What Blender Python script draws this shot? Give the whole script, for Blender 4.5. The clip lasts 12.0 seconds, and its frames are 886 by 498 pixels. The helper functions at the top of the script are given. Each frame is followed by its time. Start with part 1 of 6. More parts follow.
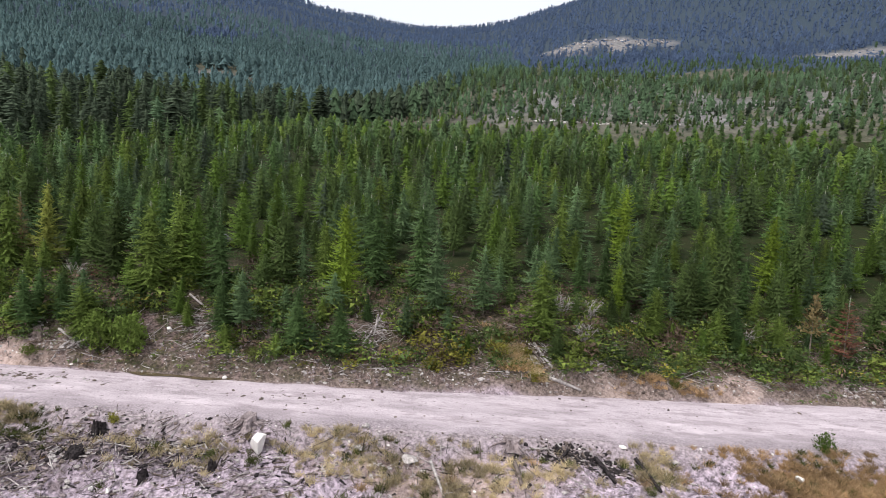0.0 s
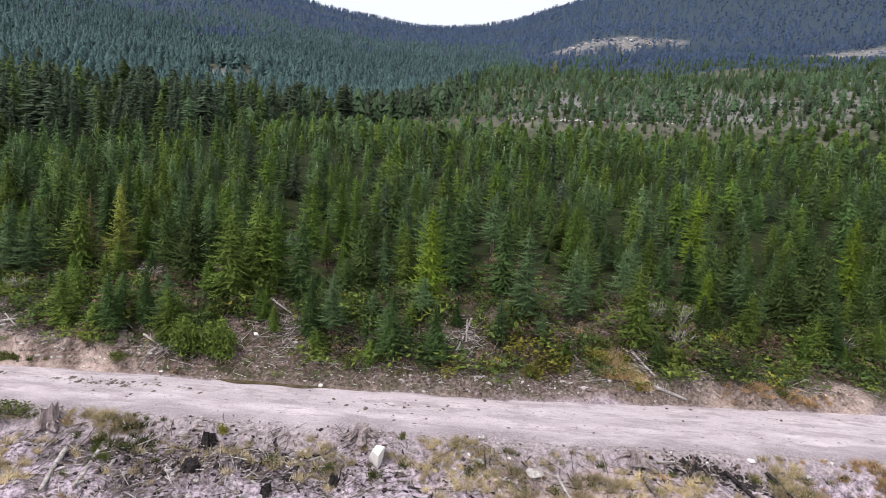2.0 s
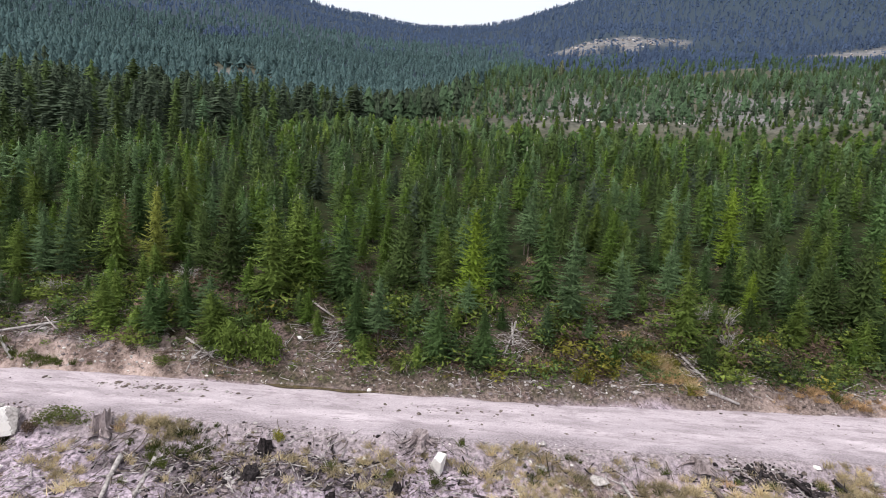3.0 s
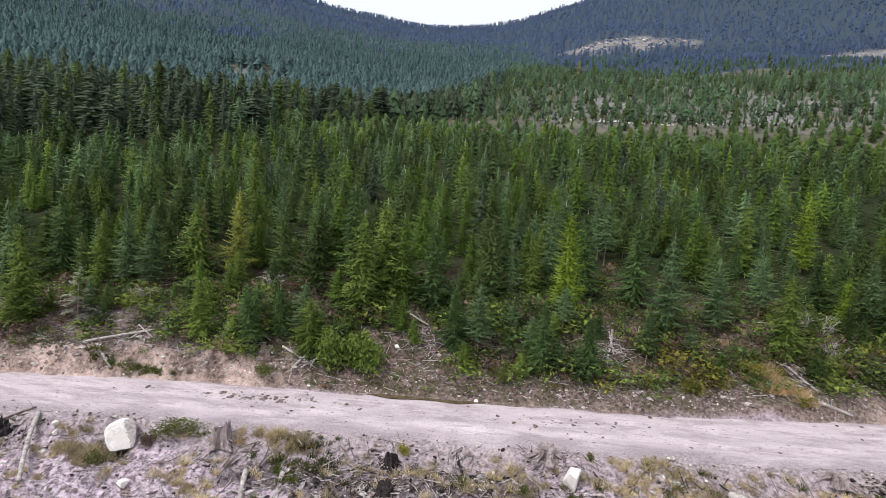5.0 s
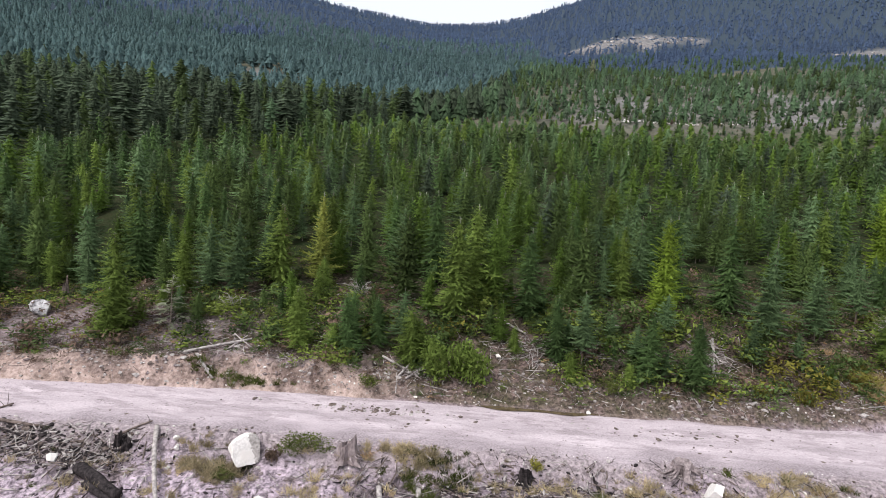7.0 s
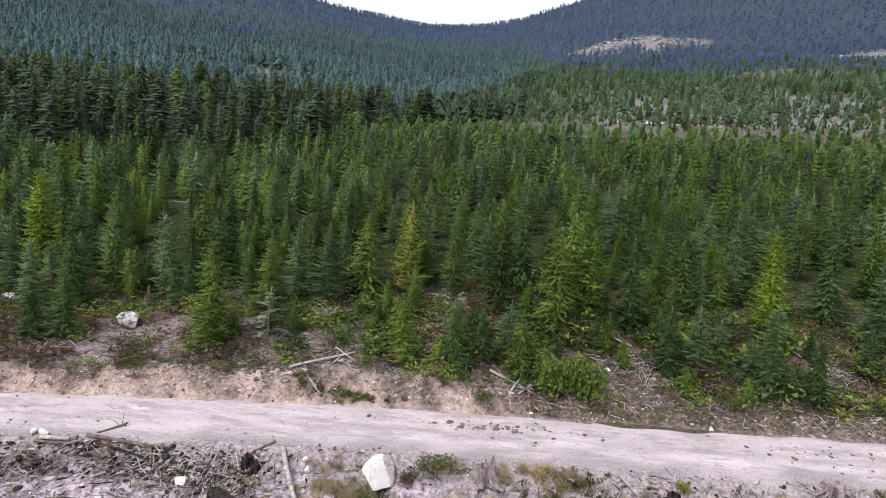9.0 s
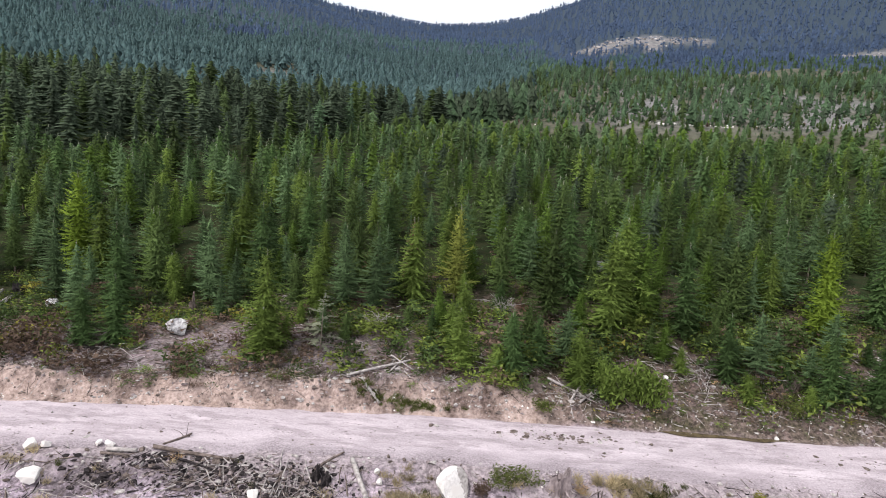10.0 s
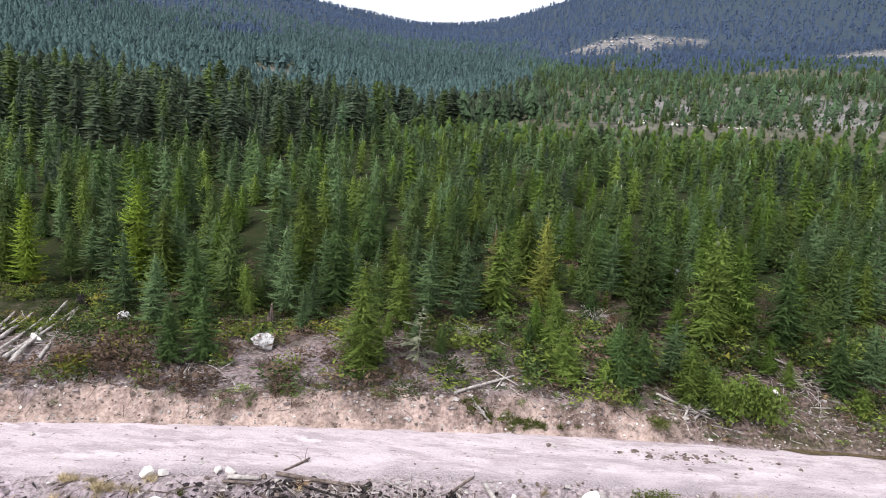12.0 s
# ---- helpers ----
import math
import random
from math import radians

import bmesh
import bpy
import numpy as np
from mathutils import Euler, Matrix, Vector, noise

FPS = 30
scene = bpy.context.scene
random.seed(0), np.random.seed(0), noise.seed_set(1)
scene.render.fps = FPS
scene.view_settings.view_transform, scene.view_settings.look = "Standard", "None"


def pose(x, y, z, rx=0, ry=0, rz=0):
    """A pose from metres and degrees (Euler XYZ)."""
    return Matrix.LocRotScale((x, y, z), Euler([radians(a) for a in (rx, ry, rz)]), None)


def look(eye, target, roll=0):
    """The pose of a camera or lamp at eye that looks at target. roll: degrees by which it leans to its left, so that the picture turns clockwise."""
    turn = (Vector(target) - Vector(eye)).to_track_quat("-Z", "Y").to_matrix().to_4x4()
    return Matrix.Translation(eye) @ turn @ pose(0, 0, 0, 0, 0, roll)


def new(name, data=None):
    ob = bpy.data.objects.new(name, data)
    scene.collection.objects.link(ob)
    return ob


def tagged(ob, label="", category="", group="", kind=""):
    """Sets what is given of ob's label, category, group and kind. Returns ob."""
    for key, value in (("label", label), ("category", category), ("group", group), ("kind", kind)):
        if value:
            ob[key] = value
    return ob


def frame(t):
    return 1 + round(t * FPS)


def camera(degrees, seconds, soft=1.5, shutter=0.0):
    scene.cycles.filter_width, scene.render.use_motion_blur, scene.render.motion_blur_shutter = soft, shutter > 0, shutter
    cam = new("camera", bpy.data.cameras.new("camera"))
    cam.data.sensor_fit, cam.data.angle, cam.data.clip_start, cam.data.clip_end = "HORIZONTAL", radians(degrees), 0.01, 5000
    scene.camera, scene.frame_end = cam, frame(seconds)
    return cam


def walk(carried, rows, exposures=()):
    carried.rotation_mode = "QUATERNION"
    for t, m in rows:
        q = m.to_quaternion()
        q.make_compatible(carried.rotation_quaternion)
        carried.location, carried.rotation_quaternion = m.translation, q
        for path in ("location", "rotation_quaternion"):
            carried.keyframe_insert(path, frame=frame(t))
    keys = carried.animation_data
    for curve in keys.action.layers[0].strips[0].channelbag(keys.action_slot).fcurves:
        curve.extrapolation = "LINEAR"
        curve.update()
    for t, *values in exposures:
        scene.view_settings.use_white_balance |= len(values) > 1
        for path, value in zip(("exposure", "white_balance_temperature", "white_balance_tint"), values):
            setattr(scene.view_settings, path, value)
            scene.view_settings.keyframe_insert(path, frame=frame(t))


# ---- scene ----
cam = camera(73.3, 12.0, soft=0.9)
PATH = [
    (0, (0.973, 0.19, 11.164), (0.855, 2.172, 10.918), 3.4),
    (0.5, (-0.274, 0.384, 11.102), (-0.397, 2.365, 10.855), 3.4),
    (1, (-1.592, 0.523, 11.063), (-1.712, 2.504, 10.816), 3.4),
    (1.5, (-2.922, 0.679, 11.011), (-3.043, 2.66, 10.764), 3.5),
    (2, (-4.185, 0.855, 10.976), (-4.309, 2.835, 10.728), 3.5),
    (2.5, (-5.464, 1.019, 10.931), (-5.588, 2.999, 10.683), 3.4),
    (3, (-6.738, 1.163, 10.888), (-6.861, 3.144, 10.64), 3.5),
    (4.8, (-11.29, 1.374, 10.873), (-11.427, 3.355, 10.628), 3.4),
    (5, (-11.864, 1.432, 10.889), (-12.0, 3.412, 10.64), 3.5),
    (5.5, (-13.203, 1.491, 10.903), (-13.34, 3.471, 10.653), 3.5),
    (6, (-14.497, 1.536, 10.925), (-14.637, 3.516, 10.674), 3.5),
    (6.5, (-15.849, 1.615, 10.937), (-15.985, 3.594, 10.685), 3.5),
    (7, (-17.231, 1.71, 10.964), (-17.366, 3.689, 10.71), 3.5),
    (7.2, (-17.775, 1.694, 10.956), (-17.911, 3.672, 10.696), 3.6),
    (8.8, (-22.266, 2.222, 11.009), (-22.395, 4.202, 10.758), 3.6),
    (9, (-22.894, 2.269, 11.026), (-23.019, 4.249, 10.774), 3.5),
    (9.5, (-24.356, 2.382, 11.082), (-24.479, 4.362, 10.829), 3.5),
    (10, (-25.802, 2.487, 11.15), (-25.923, 4.467, 10.896), 3.5),
    (10.5, (-27.277, 2.653, 11.216), (-27.382, 4.633, 10.961), 3.5),
    (11, (-28.695, 2.852, 11.252), (-28.788, 4.834, 10.996), 3.5),
    (11.5, (-30.086, 3.07, 11.249), (-30.172, 5.051, 10.994), 3.5),
    (12, (-31.406, 3.319, 11.281), (-31.489, 5.301, 11.025), 3.5),
]
walk(cam, [(t, look(eye, target, roll)) for t, eye, target, roll in PATH], [(0, 0.0), (7, 0.0), (9.5, 0.06), (11.0, 0.10), (12.0, 0.27)])

# ---- sky and sun: high thin overcast ----
world = bpy.data.worlds.new("overcast_sky")
scene.world = world
world.use_nodes = True
wn, wl = world.node_tree.nodes, world.node_tree.links
wn.clear()
sky = wn.new("ShaderNodeTexSky")
sky.sky_type = "NISHITA"
sky.sun_disc = False
sky.sun_elevation, sky.sun_rotation = radians(48), radians(215)
sky.dust_density, sky.air_density = 3.0, 1.0
bg_sky = wn.new("ShaderNodeBackground")
bg_sky.inputs[1].default_value = 0.06
bg_cloud = wn.new("ShaderNodeBackground")
bg_cloud.inputs[0].default_value = (1.0, 0.99, 0.985, 1)
bg_cloud.inputs[1].default_value = 0.85
addw = wn.new("ShaderNodeAddShader")
outw = wn.new("ShaderNodeOutputWorld")
wl.new(sky.outputs[0], bg_sky.inputs[0])
wl.new(bg_sky.outputs[0], addw.inputs[0])
wl.new(bg_cloud.outputs[0], addw.inputs[1])
wl.new(addw.outputs[0], outw.inputs[0])
sun = new("sun", bpy.data.lights.new("sun", "SUN"))
sun.data.energy, sun.data.angle, sun.data.color = 2.75, radians(18), (1.0, 0.962, 0.935)
sun.matrix_world = look((-34, -38, 82), (0, 0, 0))


# ---- materials ----
def node_mat(name):
    m = bpy.data.materials.new(name)
    m.use_nodes = True
    m.node_tree.nodes.clear()
    return m, m.node_tree.nodes, m.node_tree.links


def noise_fac(nodes, links, scale, detail=4, rough=0.6, lo=0.35, hi=0.65, stretch=None, source="Object"):
    tc = nodes.new("ShaderNodeTexCoord") if source == "Object" else nodes.new("ShaderNodeNewGeometry")
    out = tc.outputs["Object"] if source == "Object" else tc.outputs["Position"]
    if stretch:
        mp = nodes.new("ShaderNodeMapping")
        mp.inputs["Scale"].default_value = stretch
        links.new(out, mp.inputs[0])
        out = mp.outputs[0]
    n = nodes.new("ShaderNodeTexNoise")
    n.inputs["Scale"].default_value, n.inputs["Detail"].default_value = scale, detail
    n.inputs["Roughness"].default_value = rough
    links.new(out, n.inputs["Vector"])
    r = nodes.new("ShaderNodeMapRange")
    r.inputs["From Min"].default_value, r.inputs["From Max"].default_value = lo, hi
    links.new(n.outputs["Fac"], r.inputs["Value"])
    return r.outputs[0], n.outputs["Fac"]


def mix_col(nodes, links, fac, a, b):
    m = nodes.new("ShaderNodeMix")
    m.data_type = "RGBA"
    for sock, v in ((m.inputs[0], fac), (m.inputs[6], a), (m.inputs[7], b)):
        if isinstance(v, (tuple, list)):
            sock.default_value = (*v, 1)
        elif isinstance(v, (int, float)):
            sock.default_value = v
        else:
            links.new(v, sock)
    return m.outputs[2]


def bump(nodes, links, height, strength, dist):
    b = nodes.new("ShaderNodeBump")
    b.inputs["Strength"].default_value, b.inputs["Distance"].default_value = strength, dist
    links.new(height, b.inputs["Height"])
    return b.outputs[0]


def surface(nodes, links, col, rough=0.9, normal=None, spec=0.2):
    p = nodes.new("ShaderNodeBsdfPrincipled")
    p.inputs["Roughness"].default_value = rough
    p.inputs["Specular IOR Level"].default_value = spec
    if isinstance(col, tuple):
        p.inputs["Base Color"].default_value = (*col, 1)
    else:
        links.new(col, p.inputs["Base Color"])
    if normal is not None:
        links.new(normal, p.inputs["Normal"])
    return p


def finish(nodes, links, shader):
    o = nodes.new("ShaderNodeOutputMaterial")
    links.new(shader, o.inputs["Surface"])


def plain(name, dark, light, scale=6.0, rough=0.9, bumped=0.3, dist=0.02, stretch=None, third=None, spec=0.2):
    """Two mottled tones at two scales, with fine relief."""
    m, n, l = node_mat(name)
    f1, h1 = noise_fac(n, l, scale, 5, 0.65, stretch=stretch)
    c = mix_col(n, l, f1, dark, light)
    f2, h2 = noise_fac(n, l, scale * 0.22, 3, 0.6, 0.45, 0.62)
    if third:
        c = mix_col(n, l, f2, c, third)
    finish(n, l, surface(n, l, c, rough, bump(n, l, h1, bumped, dist), spec).outputs[0])
    return m


def foliage(name, dark, light, through_light=0.20, grain=1.6, per_tree=0.75, needles=6.0, depth=0.5):
    """Needles and leaves: mottled along the crown, from tree to tree, and letting some light through."""
    m, n, l = node_mat(name)
    f1, h1 = noise_fac(n, l, grain, 3, 0.6, 0.3, 0.7, source="World")
    f3, h3 = noise_fac(n, l, needles, 4, 0.7, 0.38, 0.62, source="World")
    both = n.new("ShaderNodeMath")
    both.operation = "MULTIPLY_ADD"
    both.inputs[1].default_value = 0.74
    l.new(f3, both.inputs[0])
    part_fac = n.new("ShaderNodeMath")
    part_fac.operation = "MULTIPLY"
    part_fac.inputs[1].default_value = 0.24
    l.new(f1, part_fac.inputs[0])
    l.new(part_fac.outputs[0], both.inputs[2])
    c = mix_col(n, l, both.outputs[0], tuple((0.06 + 0.34 * depth) * v for v in light), tuple((0.67 + 0.08 * depth) * v for v in light))
    c = mix_col(n, l, 0.12, c, dark)
    f2, h2 = noise_fac(n, l, 0.23, 2, 0.5, 0.35, 0.65, source="World")
    hue = n.new("ShaderNodeHueSaturation")
    info = n.new("ShaderNodeObjectInfo")
    add = n.new("ShaderNodeMath")
    add.operation = "ADD"
    l.new(f2, add.inputs[0])
    tone = n.new("ShaderNodeAttribute")
    tone.attribute_name = "tone"
    each = n.new("ShaderNodeMath")
    each.operation = "ADD"
    l.new(info.outputs["Random"], each.inputs[0])
    l.new(tone.outputs["Fac"], each.inputs[1])
    l.new(each.outputs[0], add.inputs[1])
    isl = n.new("ShaderNodeNewGeometry")
    blade = n.new("ShaderNodeMapRange")
    blade.inputs["To Min"].default_value, blade.inputs["To Max"].default_value = -0.07, 0.07
    l.new(isl.outputs["Random Per Island"], blade.inputs["Value"])
    add2 = n.new("ShaderNodeMath")
    add2.operation = "ADD"
    l.new(add.outputs[0], add2.inputs[0])
    l.new(blade.outputs[0], add2.inputs[1])
    val = n.new("ShaderNodeMapRange")
    val.inputs["From Max"].default_value = 2.0
    val.inputs["To Min"].default_value, val.inputs["To Max"].default_value = 1.0 - per_tree * 0.7, 1.0 + per_tree * 0.7
    l.new(add2.outputs[0], val.inputs["Value"])
    l.new(val.outputs[0], hue.inputs["Value"])
    l.new(c, hue.inputs["Color"])
    p = surface(n, l, hue.outputs[0], 0.65, None, 0.04)
    t = n.new("ShaderNodeBsdfTranslucent")
    l.new(hue.outputs[0], t.inputs[0])
    mx = n.new("ShaderNodeMixShader")
    mx.inputs[0].default_value = through_light
    l.new(p.outputs[0], mx.inputs[1])
    l.new(t.outputs[0], mx.inputs[2])
    finish(n, l, mx.outputs[0])
    return m


def ground_material():
    m, n, l = node_mat("logged_ground")
    at = n.new("ShaderNodeAttribute")
    at.attribute_name = "cover"
    sep = n.new("ShaderNodeSeparateColor")
    l.new(at.outputs["Color"], sep.inputs[0])
    fine, hf = noise_fac(n, l, 6.0, 6, 0.72, 0.40, 0.60)
    mid, hm = noise_fac(n, l, 1.3, 5, 0.65, 0.38, 0.62)
    big, hb = noise_fac(n, l, 0.3, 4, 0.6, 0.4, 0.6)
    # grey ash and litter, cut subsoil, forest floor, pale far clearings
    crisp, hcr = noise_fac(n, l, 5.0, 6, 0.72, 0.40, 0.60)
    ash = mix_col(n, l, crisp, (0.105, 0.085, 0.103), (0.565, 0.470, 0.562))
    ash = mix_col(n, l, mid, ash, mix_col(n, l, crisp, (0.235, 0.194, 0.231), (0.745, 0.625, 0.733)))
    dark_f, hd = noise_fac(n, l, 0.55, 5, 0.7, 0.53, 0.63)
    ash = mix_col(n, l, dark_f, ash, mix_col(n, l, fine, (0.075, 0.060, 0.066), (0.33, 0.270, 0.294)))
    # near-black spots paint the shade of small holes into the flat ash
    hole_shade, hpt = noise_fac(n, l, 2.1, 6, 0.78, 0.585, 0.62)
    ash = mix_col(n, l, hole_shade, ash, (0.045, 0.036, 0.040))
    soil = mix_col(n, l, mid, mix_col(n, l, fine, (0.33, 0.242, 0.210), (0.55, 0.430, 0.385)), mix_col(n, l, fine, (0.132, 0.098, 0.090), (0.274, 0.210, 0.194)))
    slip, hs = noise_fac(n, l, 0.8, 5, 0.7, 0.46, 0.60, stretch=(1.0, 0.5, 0.5))
    soil = mix_col(n, l, slip, soil, mix_col(n, l, fine, (0.10, 0.072, 0.062), (0.254, 0.190, 0.175)))
    tanp, ht = noise_fac(n, l, 0.42, 4, 0.65, 0.44, 0.56)
    soil = mix_col(n, l, tanp, soil, mix_col(n, l, fine, (0.38, 0.285, 0.258), (0.60, 0.475, 0.435)))
    seam, hse = noise_fac(n, l, 1.7, 6, 0.75, 0.59, 0.66)
    soil = mix_col(n, l, seam, soil, mix_col(n, l, fine, (0.055, 0.040, 0.034), (0.17, 0.13, 0.112)))
    # darker brown soil where the mask is high
    ad = n.new("ShaderNodeAttribute")
    ad.attribute_name = "dark_soil"
    soil = mix_col(n, l, ad.outputs["Fac"], soil, mix_col(n, l, fine, (0.110, 0.084, 0.076), (0.330, 0.262, 0.240)))
    floor_c = mix_col(n, l, mid, mix_col(n, l, fine, (0.056, 0.040, 0.038), (0.26, 0.190, 0.182)), mix_col(n, l, fine, (0.022, 0.026, 0.010), (0.075, 0.075, 0.032)))
    # undergrowth green, darkened to paint the trees' shade into the floor
    am = n.new("ShaderNodeAttribute")
    am.attribute_name = "wood_shade"
    floor_c = mix_col(n, l, am.outputs["Fac"], floor_c, mix_col(n, l, mid, (0.036, 0.038, 0.018), (0.022, 0.036, 0.013)))
    pale = mix_col(n, l, mid, mix_col(n, l, big, (0.203, 0.175, 0.163), (0.085, 0.088, 0.058)), (0.122, 0.107, 0.087))
    ab = n.new("ShaderNodeAttribute")
    ab.attribute_name = "burnt"
    char_w = n.new("ShaderNodeMath")
    char_w.operation = "MULTIPLY"
    l.new(ab.outputs["Fac"], char_w.inputs[0])
    char_n, hc = noise_fac(n, l, 2.6, 5, 0.7, 0.28, 0.52)
    l.new(char_n, char_w.inputs[1])
    ash = mix_col(n, l, char_w.outputs[0], ash, mix_col(n, l, fine, (0.028, 0.023, 0.026), (0.17, 0.140, 0.152)))
    c = mix_col(n, l, sep.outputs[1], ash, soil)
    c = mix_col(n, l, sep.outputs[2], c, floor_c)
    c = mix_col(n, l, sep.outputs[0], c, pale)
    c = mix_col(n, l, at.outputs["Alpha"], c, mix_col(n, l, fine, (0.20, 0.170, 0.181), (0.50, 0.430, 0.453)))
    finish(n, l, surface(n, l, c, 0.95, bump(n, l, hf, 1.0, 0.14), 0.1).outputs[0])
    return m


def road_material():
    m, n, l = node_mat("gravel_road")
    fine, hf = noise_fac(n, l, 14.0, 6, 0.75, 0.36, 0.66)
    streak, hs = noise_fac(n, l, 1.0, 5, 0.65, 0.40, 0.62, stretch=(0.30, 1.3, 1.035))
    patch, hp = noise_fac(n, l, 0.7, 4, 0.6, 0.42, 0.6, stretch=(0.5, 1.0, 1.035))
    c = mix_col(n, l, fine, (0.30, 0.258, 0.284), (0.47, 0.408, 0.445))
    c = mix_col(n, l, streak, c, mix_col(n, l, fine, (0.46, 0.404, 0.440), (0.64, 0.566, 0.613)))
    c = mix_col(n, l, patch, c, mix_col(n, l, fine, (0.36, 0.313, 0.344), (0.56, 0.490, 0.533)))
    flat_b, hfb = noise_fac(n, l, 0.9, 6, 0.75, 0.50, 0.58, stretch=(0.4, 1.6, 1.035))
    c = mix_col(n, l, flat_b, c, mix_col(n, l, fine, (0.27, 0.231, 0.253), (0.42, 0.362, 0.394)))
    sh = n.new("ShaderNodeAttribute")
    sh.attribute_name = "shoulder"
    c = mix_col(n, l, sh.outputs["Fac"], c, mix_col(n, l, fine, (0.155, 0.132, 0.146), (0.40, 0.346, 0.379)))
    dirt, hd = noise_fac(n, l, 4.2, 6, 0.78, 0.60, 0.65, stretch=(0.7, 1.2, 1.035))
    c = mix_col(n, l, dirt, c, (0.15, 0.130, 0.132))
    finish(n, l, surface(n, l, c, 0.95, bump(n, l, hf, 0.5, 0.03), 0.1).outputs[0])
    return m


def slope_material(name, deep, pale):
    m, n, l = node_mat(name)
    at = n.new("ShaderNodeAttribute")
    at.attribute_name = "cover"
    sep = n.new("ShaderNodeSeparateColor")
    l.new(at.outputs["Color"], sep.inputs[0])
    f1, h1 = noise_fac(n, l, 0.35, 5, 0.7)
    f2, h2 = noise_fac(n, l, 0.06, 4, 0.6)
    heath = mix_col(n, l, f1, deep, pale)
    bare = mix_col(n, l, f1, (0.13, 0.126, 0.130), (0.29, 0.282, 0.290))
    bare = mix_col(n, l, f2, bare, mix_col(n, l, f1, (0.088, 0.090, 0.092), (0.19, 0.186, 0.188)))
    c = mix_col(n, l, sep.outputs[0], heath, bare)
    finish(n, l, surface(n, l, c, 0.95, bump(n, l, h1, 0.6, 0.6), 0.1).outputs[0])
    return m


M_GROUND, M_ROAD = ground_material(), road_material()
M_SLOPE = slope_material("logged_hillside", (0.050, 0.056, 0.038), (0.138, 0.132, 0.098))
# mountain ground tinted dark blue: painted haze, matching the needles above it
M_MOUNTAIN = slope_material("hazed_mountain_ground", (0.034, 0.050, 0.068), (0.046, 0.066, 0.090))
M_BARK = plain("bark", (0.10, 0.08, 0.065), (0.26, 0.22, 0.19), 9, stretch=(1, 1, 0.25))
FIR = foliage("fir_needles", (0.048, 0.088, 0.046), (0.206, 0.322, 0.146))
SPRUCE = foliage("spruce_needles", (0.042, 0.084, 0.028), (0.146, 0.246, 0.086))
PINE = foliage("pine_needles", (0.056, 0.088, 0.024), (0.160, 0.240, 0.080))
LARCH = foliage("larch_needles", (0.064, 0.112, 0.020), (0.180, 0.290, 0.060))
BRIGHT = foliage("bright_larch_needles", (0.090, 0.140, 0.020), (0.310, 0.450, 0.062))
YELLOW = foliage("turning_larch_needles", (0.180, 0.220, 0.040), (0.480, 0.540, 0.130))
CEDAR = foliage("cedar_sprays", (0.064, 0.106, 0.022), (0.270, 0.384, 0.090))
RUST = foliage("dead_rust_needles", (0.150, 0.066, 0.044), (0.350, 0.170, 0.118), depth=0.6)
TAN = foliage("dying_tan_needles", (0.168, 0.132, 0.054), (0.396, 0.312, 0.156), depth=0.6)
OLD = foliage("old_forest_needles", (0.024, 0.046, 0.032), (0.122, 0.166, 0.106), needles=1.8)
SHOOT = foliage("pale_new_shoots", (0.20, 0.24, 0.16), (0.46, 0.50, 0.38), depth=0.8)
PALE_FIR = foliage("pale_fir_needles", (0.18, 0.20, 0.13), (0.50, 0.54, 0.38), depth=0.8)
PALE_LEAF = foliage("pale_poplar_leaves", (0.32, 0.36, 0.20), (0.62, 0.66, 0.42), depth=0.8)
OLIVE = foliage("dull_olive_needles", (0.042, 0.072, 0.024), (0.120, 0.176, 0.068))
DULL = foliage("dull_grey_green_needles", (0.048, 0.084, 0.046), (0.146, 0.238, 0.130), needles=3.0, depth=0.6)
# blue aerial haze is mixed into the next two needle colours
DIM = foliage("hazed_middle_needles", (0.110, 0.186, 0.190), (0.190, 0.308, 0.312), 0.42, 0.5, 0.45, 1.0, 0.7)
FAR = foliage("hazed_far_needles", (0.124, 0.184, 0.270), (0.164, 0.238, 0.405), 0.42, 0.25, 0.3, 0.7, 0.9)
LEAF = foliage("shrub_leaves", (0.050, 0.070, 0.018), (0.200, 0.236, 0.070))
BUSH = foliage("bright_shrub_sprays", (0.090, 0.120, 0.024), (0.280, 0.360, 0.085), depth=0.7)
LEAF_YELLOW = foliage("yellowing_shrub_leaves", (0.140, 0.136, 0.026), (0.400, 0.380, 0.085), depth=0.6)
LEAF_BROWN = foliage("brown_shrub_leaves", (0.095, 0.064, 0.050), (0.275, 0.195, 0.150), depth=0.6)
STRAW = foliage("dry_grass", (0.520, 0.430, 0.270), (0.900, 0.760, 0.500), 0.3, depth=1.0)
RUSSET = foliage("russet_grass", (0.330, 0.220, 0.120), (0.800, 0.560, 0.330), 0.3, depth=1.0)
M_GREY_WOOD = plain("weathered_wood", (0.19, 0.172, 0.170), (0.50, 0.465, 0.455), 5, stretch=(1, 1, 1))
M_BROWN_WOOD = plain("brown_dead_wood", (0.060, 0.047, 0.042), (0.20, 0.162, 0.148), 5)
M_CHAR = plain("charred_wood", (0.008, 0.007, 0.008), (0.055, 0.047, 0.049), 8, 0.85, spec=0.08)
M_ASH_WOOD = plain("ash_grey_stump_wood", (0.10, 0.080, 0.082), (0.33, 0.278, 0.286), 6, stretch=(1, 1, 0.3))
M_STONE = plain("grey_stone", (0.24, 0.22, 0.215), (0.50, 0.47, 0.46), 9)
M_GREY_STONE = plain("dark_grey_stone", (0.12, 0.12, 0.13), (0.28, 0.28, 0.30), 5)
